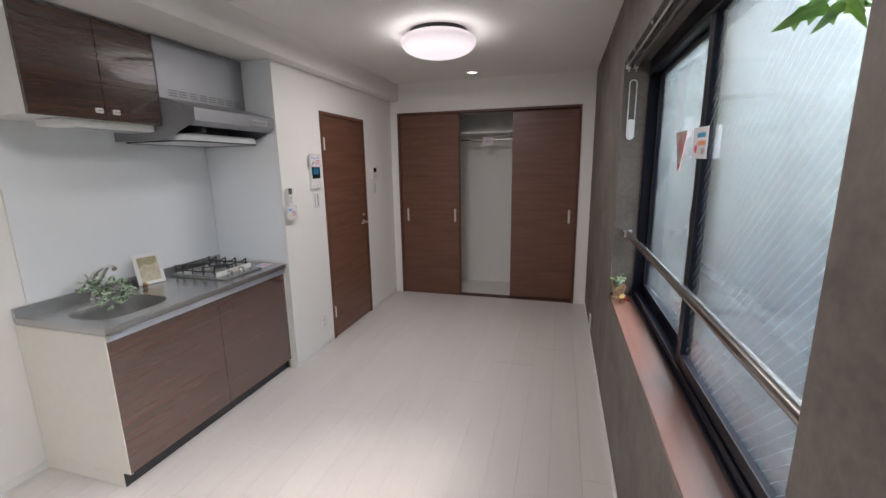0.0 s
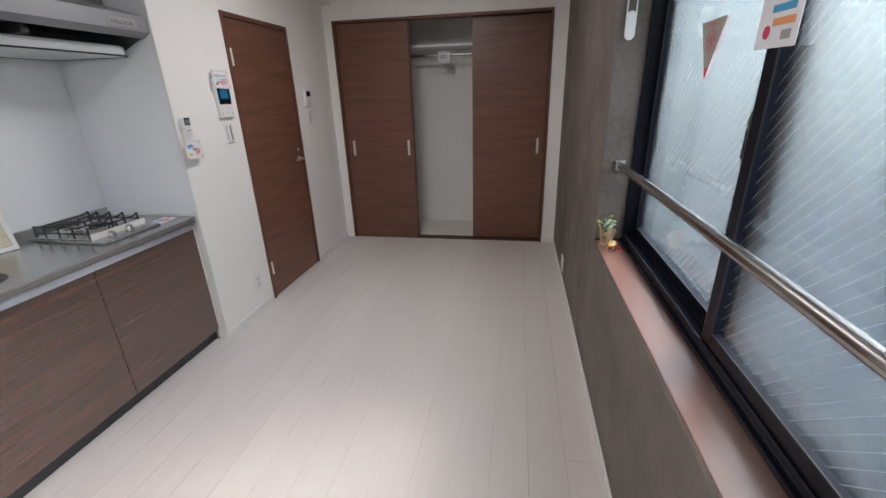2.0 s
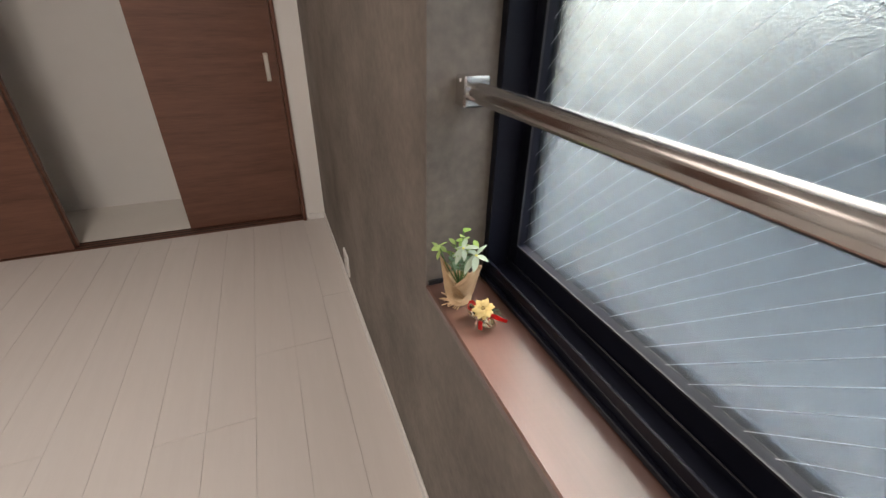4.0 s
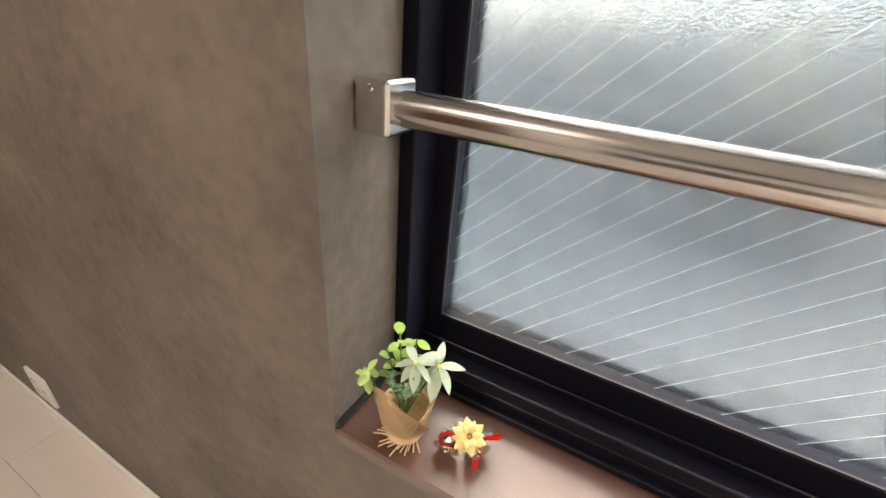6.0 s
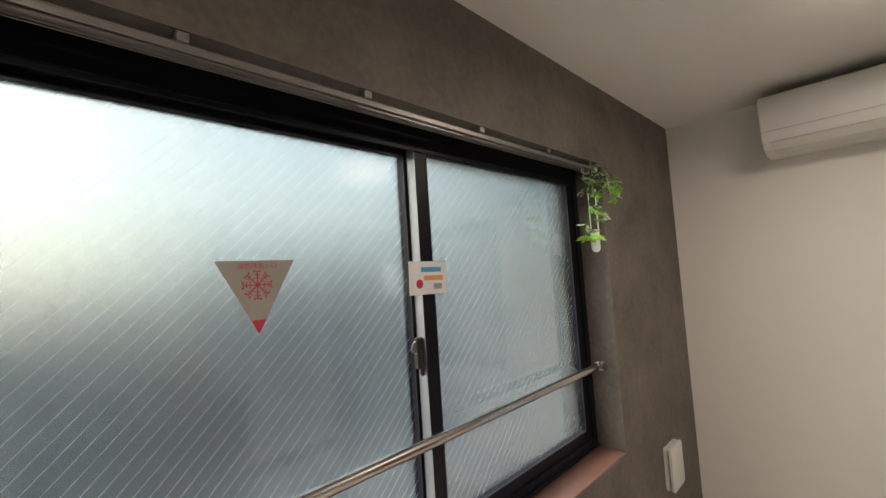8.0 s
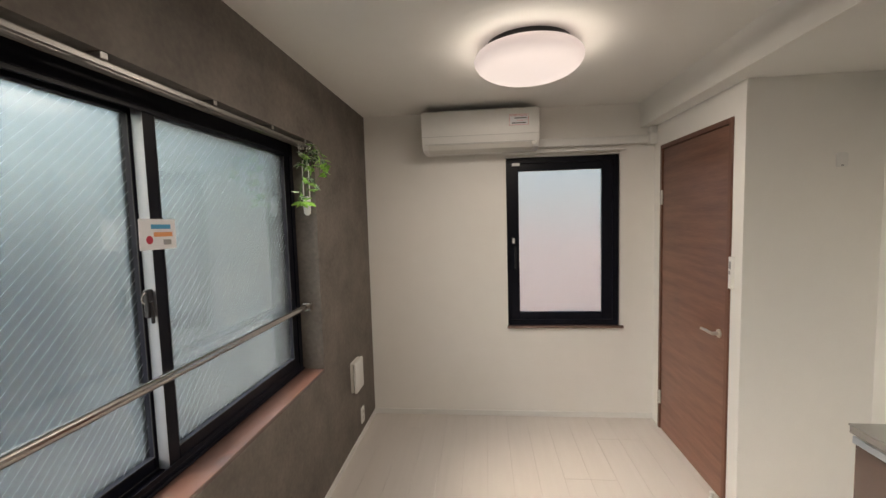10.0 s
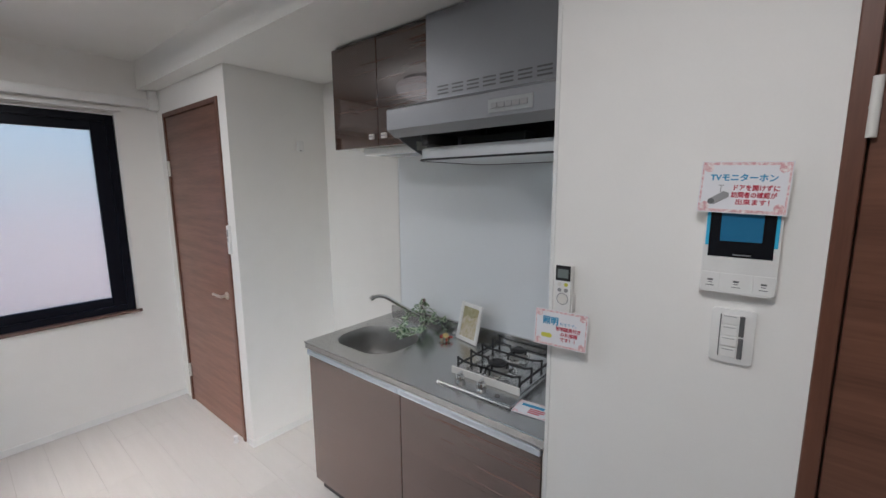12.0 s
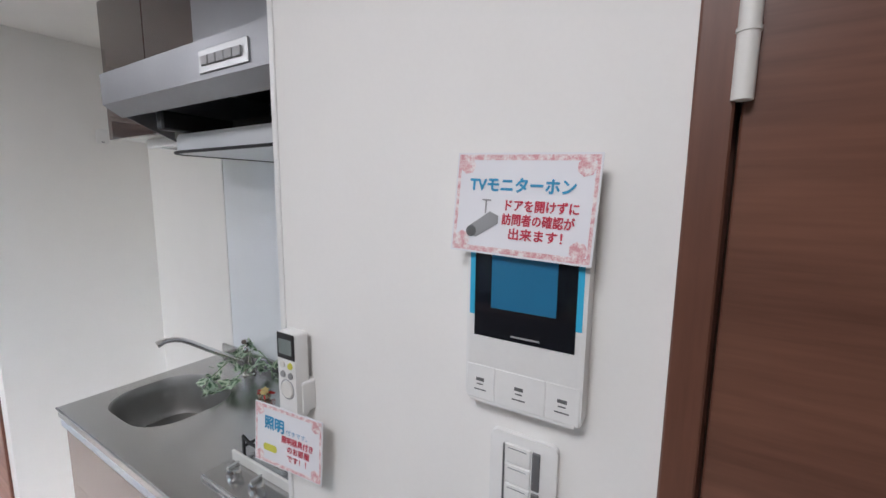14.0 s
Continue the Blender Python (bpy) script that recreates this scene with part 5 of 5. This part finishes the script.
# vent and sockets low on the east wall
vent = thing("wall_vent", Matrix.Translation((XE - 0.0005, -0.030, 0.535)) @ FACE_WEST, "square white ventilation cover on the dark wall", "vent")
part("base", prism(rounded_rect(-0.085, 0.085, -0.108, 0.108, 0.010), 0.0, 0.018, 0.003), M_WHITE2, vent)
part("cover", prism(rounded_rect(-0.088, 0.088, -0.110, 0.110, 0.012), 0.026, 0.040, 0.004), M_WHITE, vent, "flat raised cover plate")
# solid block; its dark colour stands for shade behind the cover
part("core", box((-0.07, -0.09, 0.018), (0.07, 0.09, 0.026)), M_MID, vent, "solid core coloured dark as the gap's shade")


def wall_plate(name, m, w, h, label, category, keys=(), group="", sockets=()):
    p = thing(name, m, label, category, group)
    part("plate", prism(rounded_rect(-w / 2, w / 2, -h / 2, h / 2, 0.008), 0.0, 0.007, 0.003), M_WHITE, p)
    for x0, x1, y0, y1, mt, nm in keys:
        part(nm, box((x0, y0, 0.006), (x1, y1, 0.0095), 0.0008), mt, p)
    for x, y in sockets:
        part("socket_face", box((x - 0.017, y - 0.013, 0.006), (x + 0.017, y + 0.013, 0.0085), 0.001), M_WHITE2, p)
        for dx in (-0.006, 0.006):
            part("socket_slot", box((x + dx - 0.0012, y - 0.005, 0.008), (x + dx + 0.0012, y + 0.005, 0.0090)), M_BLACK, p)
    return p


wall_plate("wall_socket", Matrix.Translation((XE - 0.0005, -0.172, 0.165)) @ FACE_WEST, 0.070, 0.120, "white double wall socket by the south corner", "wall socket", (), "wall sockets", ((0, 0.022), (0, -0.022)))
wall_plate("wall_socket", Matrix.Translation((XE - 0.0005, 3.690, 0.150)) @ FACE_WEST, 0.120, 0.120, "white wall socket with aerial outlet on the dark wall", "wall socket", (), "wall sockets", ((-0.025, 0.022), (-0.025, -0.022), (0.025, 0.0)))
wall_plate("wall_socket", Matrix.Translation((XW + 0.0005, 2.915, 0.225)) @ FACE_EAST, 0.070, 0.120, "white double wall socket beside the bathroom door", "wall socket", (), "wall sockets", ((0, 0.022), (0, -0.022)))
wall_plate("wall_plate", Matrix.Translation((-2.165, YA + 0.0005, 1.880)) @ Matrix(((-1, 0, 0, 0), (0, 0, 1, 0), (0, 1, 0, 0), (0, 0, 0, 1))), 0.050, 0.070, "small blank white wall plate in the kitchen recess", "wall plate", ((-0.006, 0.006, -0.030, -0.024, M_GREY, "screw"),))
keys = [(-0.020, 0.010, -0.048 + i * 0.025, -0.026 + i * 0.025, M_WHITE, "key") for i in range(4)]
keys += [(0.012, 0.021, -0.048, -0.002, M_MID, "indicator"), (0.012, 0.021, 0.002, 0.048, M_MID, "indicator"), (-0.0235, -0.0215, -0.048, 0.048, M_MID, "indicator")]
keys += [(-0.017, 0.006, -0.031 + i * 0.025, -0.0295 + i * 0.025, M_GREY, "key_print") for i in range(4)]
sw = wall_plate("light_switch", Matrix.Translation((XW + 0.0005, 2.941, 1.292)) @ FACE_EAST, 0.080, 0.122, "white light switch with four keys and dark indicators", "light switch", keys, "light switches")
for ob in sw.children:
    if ob.name.startswith("key_print"):
        ob.location = (0, 0, 0.0008)
wall_plate("light_switch", Matrix.Translation((XW + 0.0005, 4.065, 1.330)) @ FACE_EAST, 0.075, 0.120, "white light switch beside the closet", "light switch", ((-0.020, 0.010, -0.045, 0.045, M_WHITE2, "key"), (0.012, 0.020, -0.045, 0.045, M_GREY, "indicator")), "light switches")

# hot-water remote panel beside the bathroom door
hw = thing("water_heater_panel", Matrix.Translation((XW + 0.0005, 4.076, 1.487)) @ FACE_EAST, "white water-heater control panel with dark display", "control panel")
part("case", prism(rounded_rect(-0.052, 0.052, -0.066, 0.066, 0.006), 0.0, 0.018, 0.003), M_WHITE, hw)
part("display", box((-0.036, 0.012, 0.0178), (0.036, 0.056, 0.0190), 0.0005), M_SCREEN, hw, "dark display")
for i in range(3):
    part("button", box((-0.036 + i * 0.026, -0.040, 0.0178), (-0.014 + i * 0.026, -0.022, 0.0195), 0.001), M_WHITE2, hw)

# ---- video intercom and its notice ----
ic = thing("video_intercom", Matrix.Translation((XW + 0.0005, 2.940, 1.505)) @ FACE_EAST, "white video intercom with black screen and blue film", "intercom")
part("case", prism(rounded_rect(-0.066, 0.066, -0.115, 0.112, 0.007), 0.0, 0.022, 0.004), M_WHITE, ic)
scr = part("screen", box((-0.056, -0.036, 0.0218), (0.056, 0.076, 0.0226)), M_SCREEN, ic, "glossy black screen")
part("screen_film", box((-0.036, -0.002, 0.0227), (0.036, 0.060, 0.0229)), M_SCREEN_BLUE, scr, "blue film on the screen")
for x in (-0.062, 0.056):
    part("film_tape", box((x, -0.012, 0.0221), (x + 0.006, 0.082, 0.0231)), M_TAPE, ic, "bright blue tape")
part("speaker_slit", box((-0.012, -0.0315, 0.0227), (0.020, -0.0295, 0.0229)), M_GREY, scr)
for a, b in ((-0.064, -0.030), (-0.029, 0.028), (0.029, 0.064)):
    kb = part("button", box((a, -0.111, 0.0215), (b, -0.071, 0.0228), 0.0006), M_WHITE, ic)
    c_ = (a + b) / 2
    part("button_print", boxes(((c_ - 0.005, -0.090, 0.0229), (c_ + 0.005, -0.086, 0.0231)), ((c_ - 0.004, -0.0945, 0.0229), (c_ + 0.004, -0.0930, 0.0231)), ((c_ - 0.0075, -0.101, 0.0229), (c_ + 0.0075, -0.0995, 0.0231))), M_MID, kb, "small grey printing")


def notice_card(name, m, w, h, label):
    c = thing(name, m, label, "notice", "laminated notices")
    part("sheet", box((-w / 2, -h / 2, 0), (w / 2, h / 2, 0.0012)), M_PAPER, c, "white laminated sheet")
    b = 0.05 * w
    part("border", boxes(((-w / 2 + 0.002, h / 2 - b, 0.0013), (w / 2 - 0.002, h / 2 - 0.002, 0.0015)), ((-w / 2 + 0.002, -h / 2 + 0.002, 0.0013), (w / 2 - 0.002, -h / 2 + b, 0.0015)),
                         ((-w / 2 + 0.002, -h / 2 + b, 0.0013), (-w / 2 + b * 0.7, h / 2 - b, 0.0015)), ((w / 2 - b * 0.7, -h / 2 + b, 0.0013), (w / 2 - 0.002, h / 2 - b, 0.0015))), M_PINK, c, "faded rose border")
    for sx in (-1, 1):
        for sy in (-1, 1):
            fl = lathe([(0, 0.0016), (0.06 * w, 0.0016), (0.06 * w, 0.0017), (0, 0.0017)], 7, Matrix.Translation((sx * (w / 2 - 0.09 * w), sy * (h / 2 - 0.09 * w), 0)))
            part("corner_flower", fl, M_PINK, c)
    return c


n1 = notice_card("intercom_notice", Matrix.Translation((XW + 0.027, 2.935, 1.615)) @ FACE_EAST @ Matrix.Rotation(radians(-2.0), 4, "Z") @ Matrix.Rotation(radians(-5), 4, "X"), 0.152, 0.106, "laminated notice with blue and red lettering above the intercom")
writing("title", "TVモニターホン", 0.0165, M_BLUE, n1, -0.058, 0.014, 0.0019, width=0.112, heavy=0.0006)
for i, tx in enumerate(("ドアを開けずに", "訪問者の確認が", "出来ます！")):
    writing("line", tx, 0.0125, M_RED, n1, -0.018 + (0.008 if i == 2 else 0), -0.005 - i * 0.0145, 0.0019, width=0.074 if i < 2 else 0.055, heavy=0.00035)
g = prism([(-0.054, -0.034), (-0.046, -0.036), (-0.022, -0.020), (-0.022, -0.012), (-0.032, -0.008), (-0.054, -0.024)], 0.0017, 0.0021)
part("camera_picture", g, M_GREY, n1, "grey picture of a camera")
part("camera_lens", lathe([(0, 0.0022), (0.006, 0.0022), (0.006, 0.0025), (0, 0.0025)], 14, Matrix.Translation((-0.052, -0.030, 0))), M_MID, n1)
part("camera_mount", boxes(((-0.038, -0.010, 0.0017), (-0.0365, 0.004, 0.0020)), ((-0.042, 0.003, 0.0017), (-0.032, 0.0045, 0.0020))), M_GREY, n1)

# ---- lamp remote with its notice ----
rm = thing("remote_control", Matrix.Translation((XW + 0.0005, 2.563, 1.330)) @ FACE_EAST, "white ceiling-light remote in a wall holder", "remote control")
part("holder", prism(rounded_rect(-0.024, 0.024, -0.052, 0.000, 0.004), 0.0, 0.024, 0.003), M_WHITE, rm, "white plastic holder")
part("body", prism(rounded_rect(-0.021, 0.021, -0.060, 0.080, 0.005), 0.010, 0.034, 0.004), M_WHITE, rm)
part("head", box((-0.0205, 0.038, 0.0335), (0.0205, 0.0795, 0.0355), 0.0012), M_BLACK, rm, "black display surround")
part("display", box((-0.015, 0.046, 0.0353), (0.015, 0.070, 0.0362)), M_LCD, rm, "grey LCD")
for x, y, mt in ((-0.009, 0.028, M_WHITE2), (0.009, 0.028, M_YELLOW), (-0.009, 0.012, M_GREY), (0.009, 0.012, M_GREY)):
    part("button", lathe([(0, 0.034), (0.0055, 0.034), (0.005, 0.0362), (0, 0.0364)], 16, Matrix.Translation((x, y, 0))), mt, rm)
part("dial", lathe([(0, 0.034), (0.014, 0.034), (0.013, 0.0365), (0.006, 0.036), (0, 0.0358)], 28, Matrix.Translation((0.0, -0.012, 0))), M_WHITE2, rm, "round control dial")
part("dial_ring", lathe([(0.0145, 0.0343), (0.0155, 0.0352), (0.0165, 0.0343)], 28, Matrix.Translation((0.0, -0.012, 0))), M_GREY, rm)
n2 = notice_card("remote_notice", Matrix.Translation((XW + 0.038, 2.562, 1.232)) @ FACE_EAST @ Matrix.Rotation(radians(-1), 4, "Z") @ Matrix.Rotation(radians(6), 4, "Y") @ Matrix.Rotation(radians(-3), 4, "X"), 0.144, 0.102, "laminated notice with blue and red lettering under the remote")
writing("title", "照明", 0.024, M_BLUE, n2, -0.050, 0.012, 0.0019, width=0.042, heavy=0.0008)
writing("line", "付きです。", 0.009, M_BLUE, n2, -0.002, 0.012, 0.0019, width=0.044)
for i, tx in enumerate(("照明器具付き", "のお部屋", "です！！")):
    writing("line", tx, 0.0125, M_RED, n2, -0.012 + 0.012 * min(i, 1), -0.003 - i * 0.0145, 0.0019, width=(0.066, 0.046, 0.040)[i], heavy=0.00035)
part("picture", prism(rounded_rect(-0.052, -0.022, -0.028, -0.016, 0.005, 3), 0.0017, 0.0020), M_YELLOW, n2, "faint yellow lamp picture")

n3 = notice_card("hob_notice", Matrix.Translation((-1.865, 2.402, ZC + 0.002)) @ Matrix.Rotation(radians(96), 4, "Z"), 0.135, 0.090, "laminated notice lying on the worktop beside the hob")
part("print_bar", boxes(((-0.050, 0.010, 0.0016), (0.030, 0.026, 0.0019))), M_BLUE, n3, "blue lettering too small to read")
for i in range(3):
    part("print_bar", box((-0.015, -0.004 - i * 0.012, 0.0016), (0.050 - 0.012 * i, 0.003 - i * 0.012, 0.0019)), M_RED, n3, "red lettering too small to read")

# switch-box notice at the corridor door's jamb
n4 = thing("door_notice", Matrix.Translation((XW + 0.0125, 0.487, 1.315)) @ FACE_EAST, "narrow laminated slip on the wall beside the corridor door", "notice")
part("holder", prism(rounded_rect(-0.012, 0.014, -0.085, 0.085, 0.003), -0.012, 0.004, 0.002), M_WHITE, n4)
part("print_bar", boxes(((-0.008, 0.020, 0.0042), (0.010, 0.060, 0.0046)), ((-0.008, -0.010, 0.0042), (0.006, 0.010, 0.0046))), M_GREY, n4, "grey printing")

# ---- signs on the window ----
tri = thing("fire_entry_sign", Matrix.Translation((0.7435, 2.015, 1.631)) @ FACE_WEST, "inverted triangle fire-brigade entry sticker on the glass", "sign")
part("sheet", prism([(-0.092, 0.058), (0.0, -0.116), (0.092, 0.058)], -0.0006, 0.0006), M_STICKER, tri, "silver-white triangle, greyed for the light behind it")
part("red_tip", prism([(-0.0175, -0.083), (0.0, -0.116), (0.0175, -0.083)], 0.0007, 0.0010), M_RED, tri, "red tip")
part("back", prism([(-0.092, 0.058), (0.0, -0.116), (0.092, 0.058)], -0.0010, -0.0007), M_RED, tri, "red outer face")
em = bmesh.new()
for i in range(8):
    m = Matrix.Translation((0, 0.0, 0)) @ Matrix.Rotation(math.pi * i / 4, 4, "Z")
    q = boxes(((-0.0012, 0.006, 0.0007), (0.0012, 0.034, 0.0010)), ((-0.007, 0.024, 0.0007), (0.007, 0.0262, 0.0010)), ((-0.005, 0.031, 0.0007), (0.005, 0.033, 0.0010)))
    q.transform(m)
    me_ = bpy.data.meshes.new("tmp")
    q.to_mesh(me_)
    q.free()
    em.from_mesh(me_)
    bpy.data.meshes.remove(me_)
for i in range(16):
    q = prism([(0.0, 0.030), (0.0022, 0.034), (0.0, 0.038), (-0.0022, 0.034)], 0.0007, 0.0010)
    q.transform(Matrix.Rotation(math.pi * (i + 0.5) / 8, 4, "Z"))
    me_ = bpy.data.meshes.new("tmp")
    q.to_mesh(me_)
    q.free()
    em.from_mesh(me_)
    bpy.data.meshes.remove(me_)
mesh_lathe(em, [(0.0165, 0.0007), (0.0165, 0.0010), (0.0180, 0.0010), (0.0180, 0.0007)], 32)
mesh_lathe(em, [(0, 0.0011), (0.006, 0.0011), (0.006, 0.0013), (0, 0.0013)], 16)
part("emblem", em, M_RED, tri, "red snowflake-like emblem")
writing("line", "消防隊進入口", 0.0155, M_RED, tri, -0.046, 0.040, 0.0010, width=0.092)
wn_card = thing("window_notice", Matrix.Translation((0.6825, 1.519, 1.620)) @ FACE_WEST @ Matrix.Rotation(radians(-1.0), 4, "Z"), "small white notice taped to the window stile", "notice")
part("sheet", box((-0.078, -0.051, 0), (0.078, 0.051, 0.0012)), M_PAPER, wn_card)
for x0, x1, y0, y1, mt in ((-0.030, 0.055, 0.018, 0.033, M_BLUE), (-0.020, 0.062, -0.008, 0.007, M_ORANGE), (0.020, 0.055, -0.036, -0.018, M_GREY)):
    part("print_bar", box((x0, y0, 0.0013), (x1, y1, 0.0016)), mt, wn_card, "coloured lettering too small to read")
part("red_dot", lathe([(0, 0.0013), (0.014, 0.0013), (0.014, 0.0017), (0, 0.0017)], 20, Matrix.Translation((-0.038, -0.018, 0))), M_RED, wn_card, "red round mark")

# ---- plant and ornament on the sill ----
pot = thing("potted_plant", Matrix.Translation((0.590, 2.424, WZ0 + 0.0005)) @ Matrix.Scale(0.80, 4), "artificial plant in a ribbed kraft-paper wrapped pot on the sill", "potted plant")
part("pot", lathe([(0, 0.0), (0.024, 0.0), (0.026, 0.004), (0.031, 0.035), (0.036, 0.060), (0.033, 0.060), (0.028, 0.035), (0, 0.030)], 24), M_JUTE, pot, "ribbed paper wrapped pot")


def wrap(a0, a1, peak, high, low, r0, r1):
    """One ribbed sheet of paper folded round the pot, rising to a peak."""
    bm_ = bmesh.new()
    rows = []
    n_, k_ = 22, 54
    for j in range(k_ + 1):
        t = j / k_
        row = []
        for i in range(n_ + 1):
            a = a0 + (a1 - a0) * i / n_
            e = abs(a - peak) / max(peak - a0, a1 - peak)
            z = 0.030 + (high + (low - high) * min(1, e) ** 1.4 - 0.030) * t
            rise = 0.030 + (high - 0.030) * t
            r = r0 + (r1 - r0) * t + 0.0008 * math.sin(rise * 1150) + 0.002 * e
            row.append(bm_.verts.new((r * math.cos(radians(a)), r * math.sin(radians(a)), z)))
        rows.append(row)
    for p, q in zip(rows, rows[1:]):
        for i in range(n_):
            bm_.faces.new((p[i], p[i + 1], q[i + 1], q[i]))
    bmesh.ops.solidify(bm_, geom=bm_.faces[:], thickness=0.0009)
    return bm_


part("paper_wrap", wrap(92, 258, 168, 0.132, 0.050, 0.0345, 0.049), M_JUTE, pot, "folded corrugated kraft paper")
part("paper_wrap", wrap(222, 388, 296, 0.122, 0.050, 0.0330, 0.048), M_JUTE, pot, "folded corrugated kraft paper")
band = [(0.0285 + 0.0085 * i / 60 + 0.0008 * math.sin(i * 0.85), 0.006 + 0.058 * i / 60) for i in range(61)]
part("paper_band", lathe(band + [(0.033, 0.062), (0.026, 0.006)], 32), M_JUTE, pot, "corrugated paper band")
tie = bmesh.new()
for i in range(15):
    a = radians(128 + i * 9)
    mesh_tube(tie, ((0.026 * math.cos(a), 0.026 * math.sin(a), 0.008), ((0.036 + 0.006 * (i % 3)) * math.cos(a - 0.25), (0.036 + 0.006 * (i % 3)) * math.sin(a - 0.25), 0.002 + 0.003 * (i % 4))), 0.0012, 5)
mesh_tube(tie, [(0.0275 * math.cos(a), 0.0275 * math.sin(a), 0.010) for a in (i * math.pi / 12 for i in range(25))], 0.0022, 6)
part("raffia_tie", tie, M_JUTE, pot, "raffia string tied round the foot")
rnd = random.Random(5)
OVAL = oval_leaf_mesh("leaf", M_LEAF, 0.55, 0.25)
OVAL_YOUNG = oval_leaf_mesh("leaf", M_LEAF_YOUNG, 0.62, 0.2)
OVAL_PALE = oval_leaf_mesh("leaf", M_LEAF_BLUE, 0.48, 0.15)
PETAL = oval_leaf_mesh("petal", M_LEAF_PALE, 0.40, 0.32)
# back: bright young leaves; middle: small blue-green sprays; left: a sprig of round leaves; right: two white star flowers
for x, y, z in ((0.010, 0.016, 0.176), (0.022, 0.004, 0.160), (0.000, 0.022, 0.150)):
    p0, p1 = Vector((x * 0.3, y * 0.3, 0.035)), Vector((x * 1.5, y * 1.5, z))
    part("stem", tube((p0, p0.lerp(p1, 0.5) + Vector((0, 0, 0.006)), p1), 0.0014, 6), M_STEM, pot)
    for i in range(7):
        d = Vector((rnd.uniform(-1, 0.7), rnd.uniform(-1, 0.7), rnd.uniform(-0.2, 0.9)))
        place_leaf(OVAL_YOUNG if i % 3 else OVAL, pot, p0.lerp(p1, 0.62 + 0.06 * i), d, rnd.uniform(0.020, 0.032), rnd.uniform(-0.6, 0.6))
for k_ in range(9):
    a = k_ * 0.7
    p0, p1 = Vector((0, 0, 0.04)), Vector((0.024 * math.cos(a) - 0.006, 0.024 * math.sin(a), rnd.uniform(0.105, 0.145)))
    part("stem", tube((p0, p1), 0.0009, 5), M_STEM, pot)
    for i in range(8):
        d = Vector((rnd.uniform(-1, 1), rnd.uniform(-1, 1), rnd.uniform(0, 1.0)))
        place_leaf(OVAL_PALE, pot, p0.lerp(p1, 0.55 + 0.055 * i), d, rnd.uniform(0.010, 0.017), rnd.uniform(-0.6, 0.6))
sprig = Vector((-0.036, 0.040, 0.132))
part("stem", tube(((0, 0, 0.04), sprig * 0.7, sprig), 0.0014, 6), M_STEM, pot)
for i in range(7):
    a = i * 0.95
    d = Vector((-0.5 + 0.9 * math.cos(a), 0.3 * math.sin(a), 0.8 * math.sin(a) + 0.25))
    place_leaf(OVAL_YOUNG, pot, sprig + Vector((0, 0, rnd.uniform(-0.012, 0.014))), d, rnd.uniform(0.018, 0.025), rnd.uniform(-0.5, 0.5))
for cx, cy, cz, sc, fx in ((0.018, -0.040, 0.146, 0.042, 0.2), (-0.002, -0.014, 0.154, 0.040, -0.5)):
    c_ = Vector((cx, cy, cz))
    part("stem", tube(((0, 0, 0.04), c_ * 0.6 + Vector((0, 0, 0.02)), c_), 0.0015, 6), M_STEM, pot)
    for i in range(6):
        a = i * math.pi / 3 + fx
        d = Vector((math.cos(a) * 0.75 - 0.3, math.sin(a), math.cos(a) * 0.6 - 0.15))
        place_leaf(PETAL, pot, c_, d, sc * rnd.uniform(0.8, 1.15), rnd.uniform(-0.3, 0.3), "petal")
    part("flower_heart", lathe([(0, -0.003), (0.004, 0), (0, 0.004)], 8, Matrix.Translation(c_)), M_YELLOW, pot, "small yellow flower heart")

bell_ornament(Matrix.Translation((0.600, 2.346, WZ0 + 0.0005)) @ Matrix.Rotation(radians(-52), 4, "Z"), 0.72, "gold bell ornament with red ribbon and poinsettia on the sill")

# ---- floor planks ----
def plank_mesh(w, l):
    return to_mesh("plank", box((0, 0, -0.008), (w, l, 0.0), 0.0008), M_FLOOR, False)


plank_cache = {}
PW, PL = 0.1597, 1.818
offsets = (1.83, 1.50, 1.17, 0.82, 1.26, 2.10, 1.62, 0.95, 1.40)
k = -3
while True:
    x1 = 0.240 + PW * 2 - PW * (k + 3) + PW * 1
    x0 = x1 - PW
    k += 1
    if x1 <= XK:
        break
    pair = (k + 2) // 2
    a0, a1 = max(x0, XK + 0.001), min(x1, XE - 0.001)
    if a1 - a0 < 0.01:
        continue
    ylo, yhi = (YS + 0.001, YN + 0.058) if a1 > XW + 0.01 else (YA + 0.001, YB - 0.001)
    y = offsets[pair % len(offsets)] - 3 * PL
    while y < yhi:
        b0, b1 = max(y, ylo), min(y + PL, yhi)
        if b1 - b0 > 0.02:
            key = (round(a1 - a0, 3), round(b1 - b0, 3))
            if key not in plank_cache:
                plank_cache[key] = plank_mesh(key[0] - 0.0010, key[1] - 0.0010)
            ob = new("plank", plank_cache[key])
            ob.location = (a0 + 0.0005, b0 + 0.0005, 0.0)
            ob.parent = floor
        y += PL
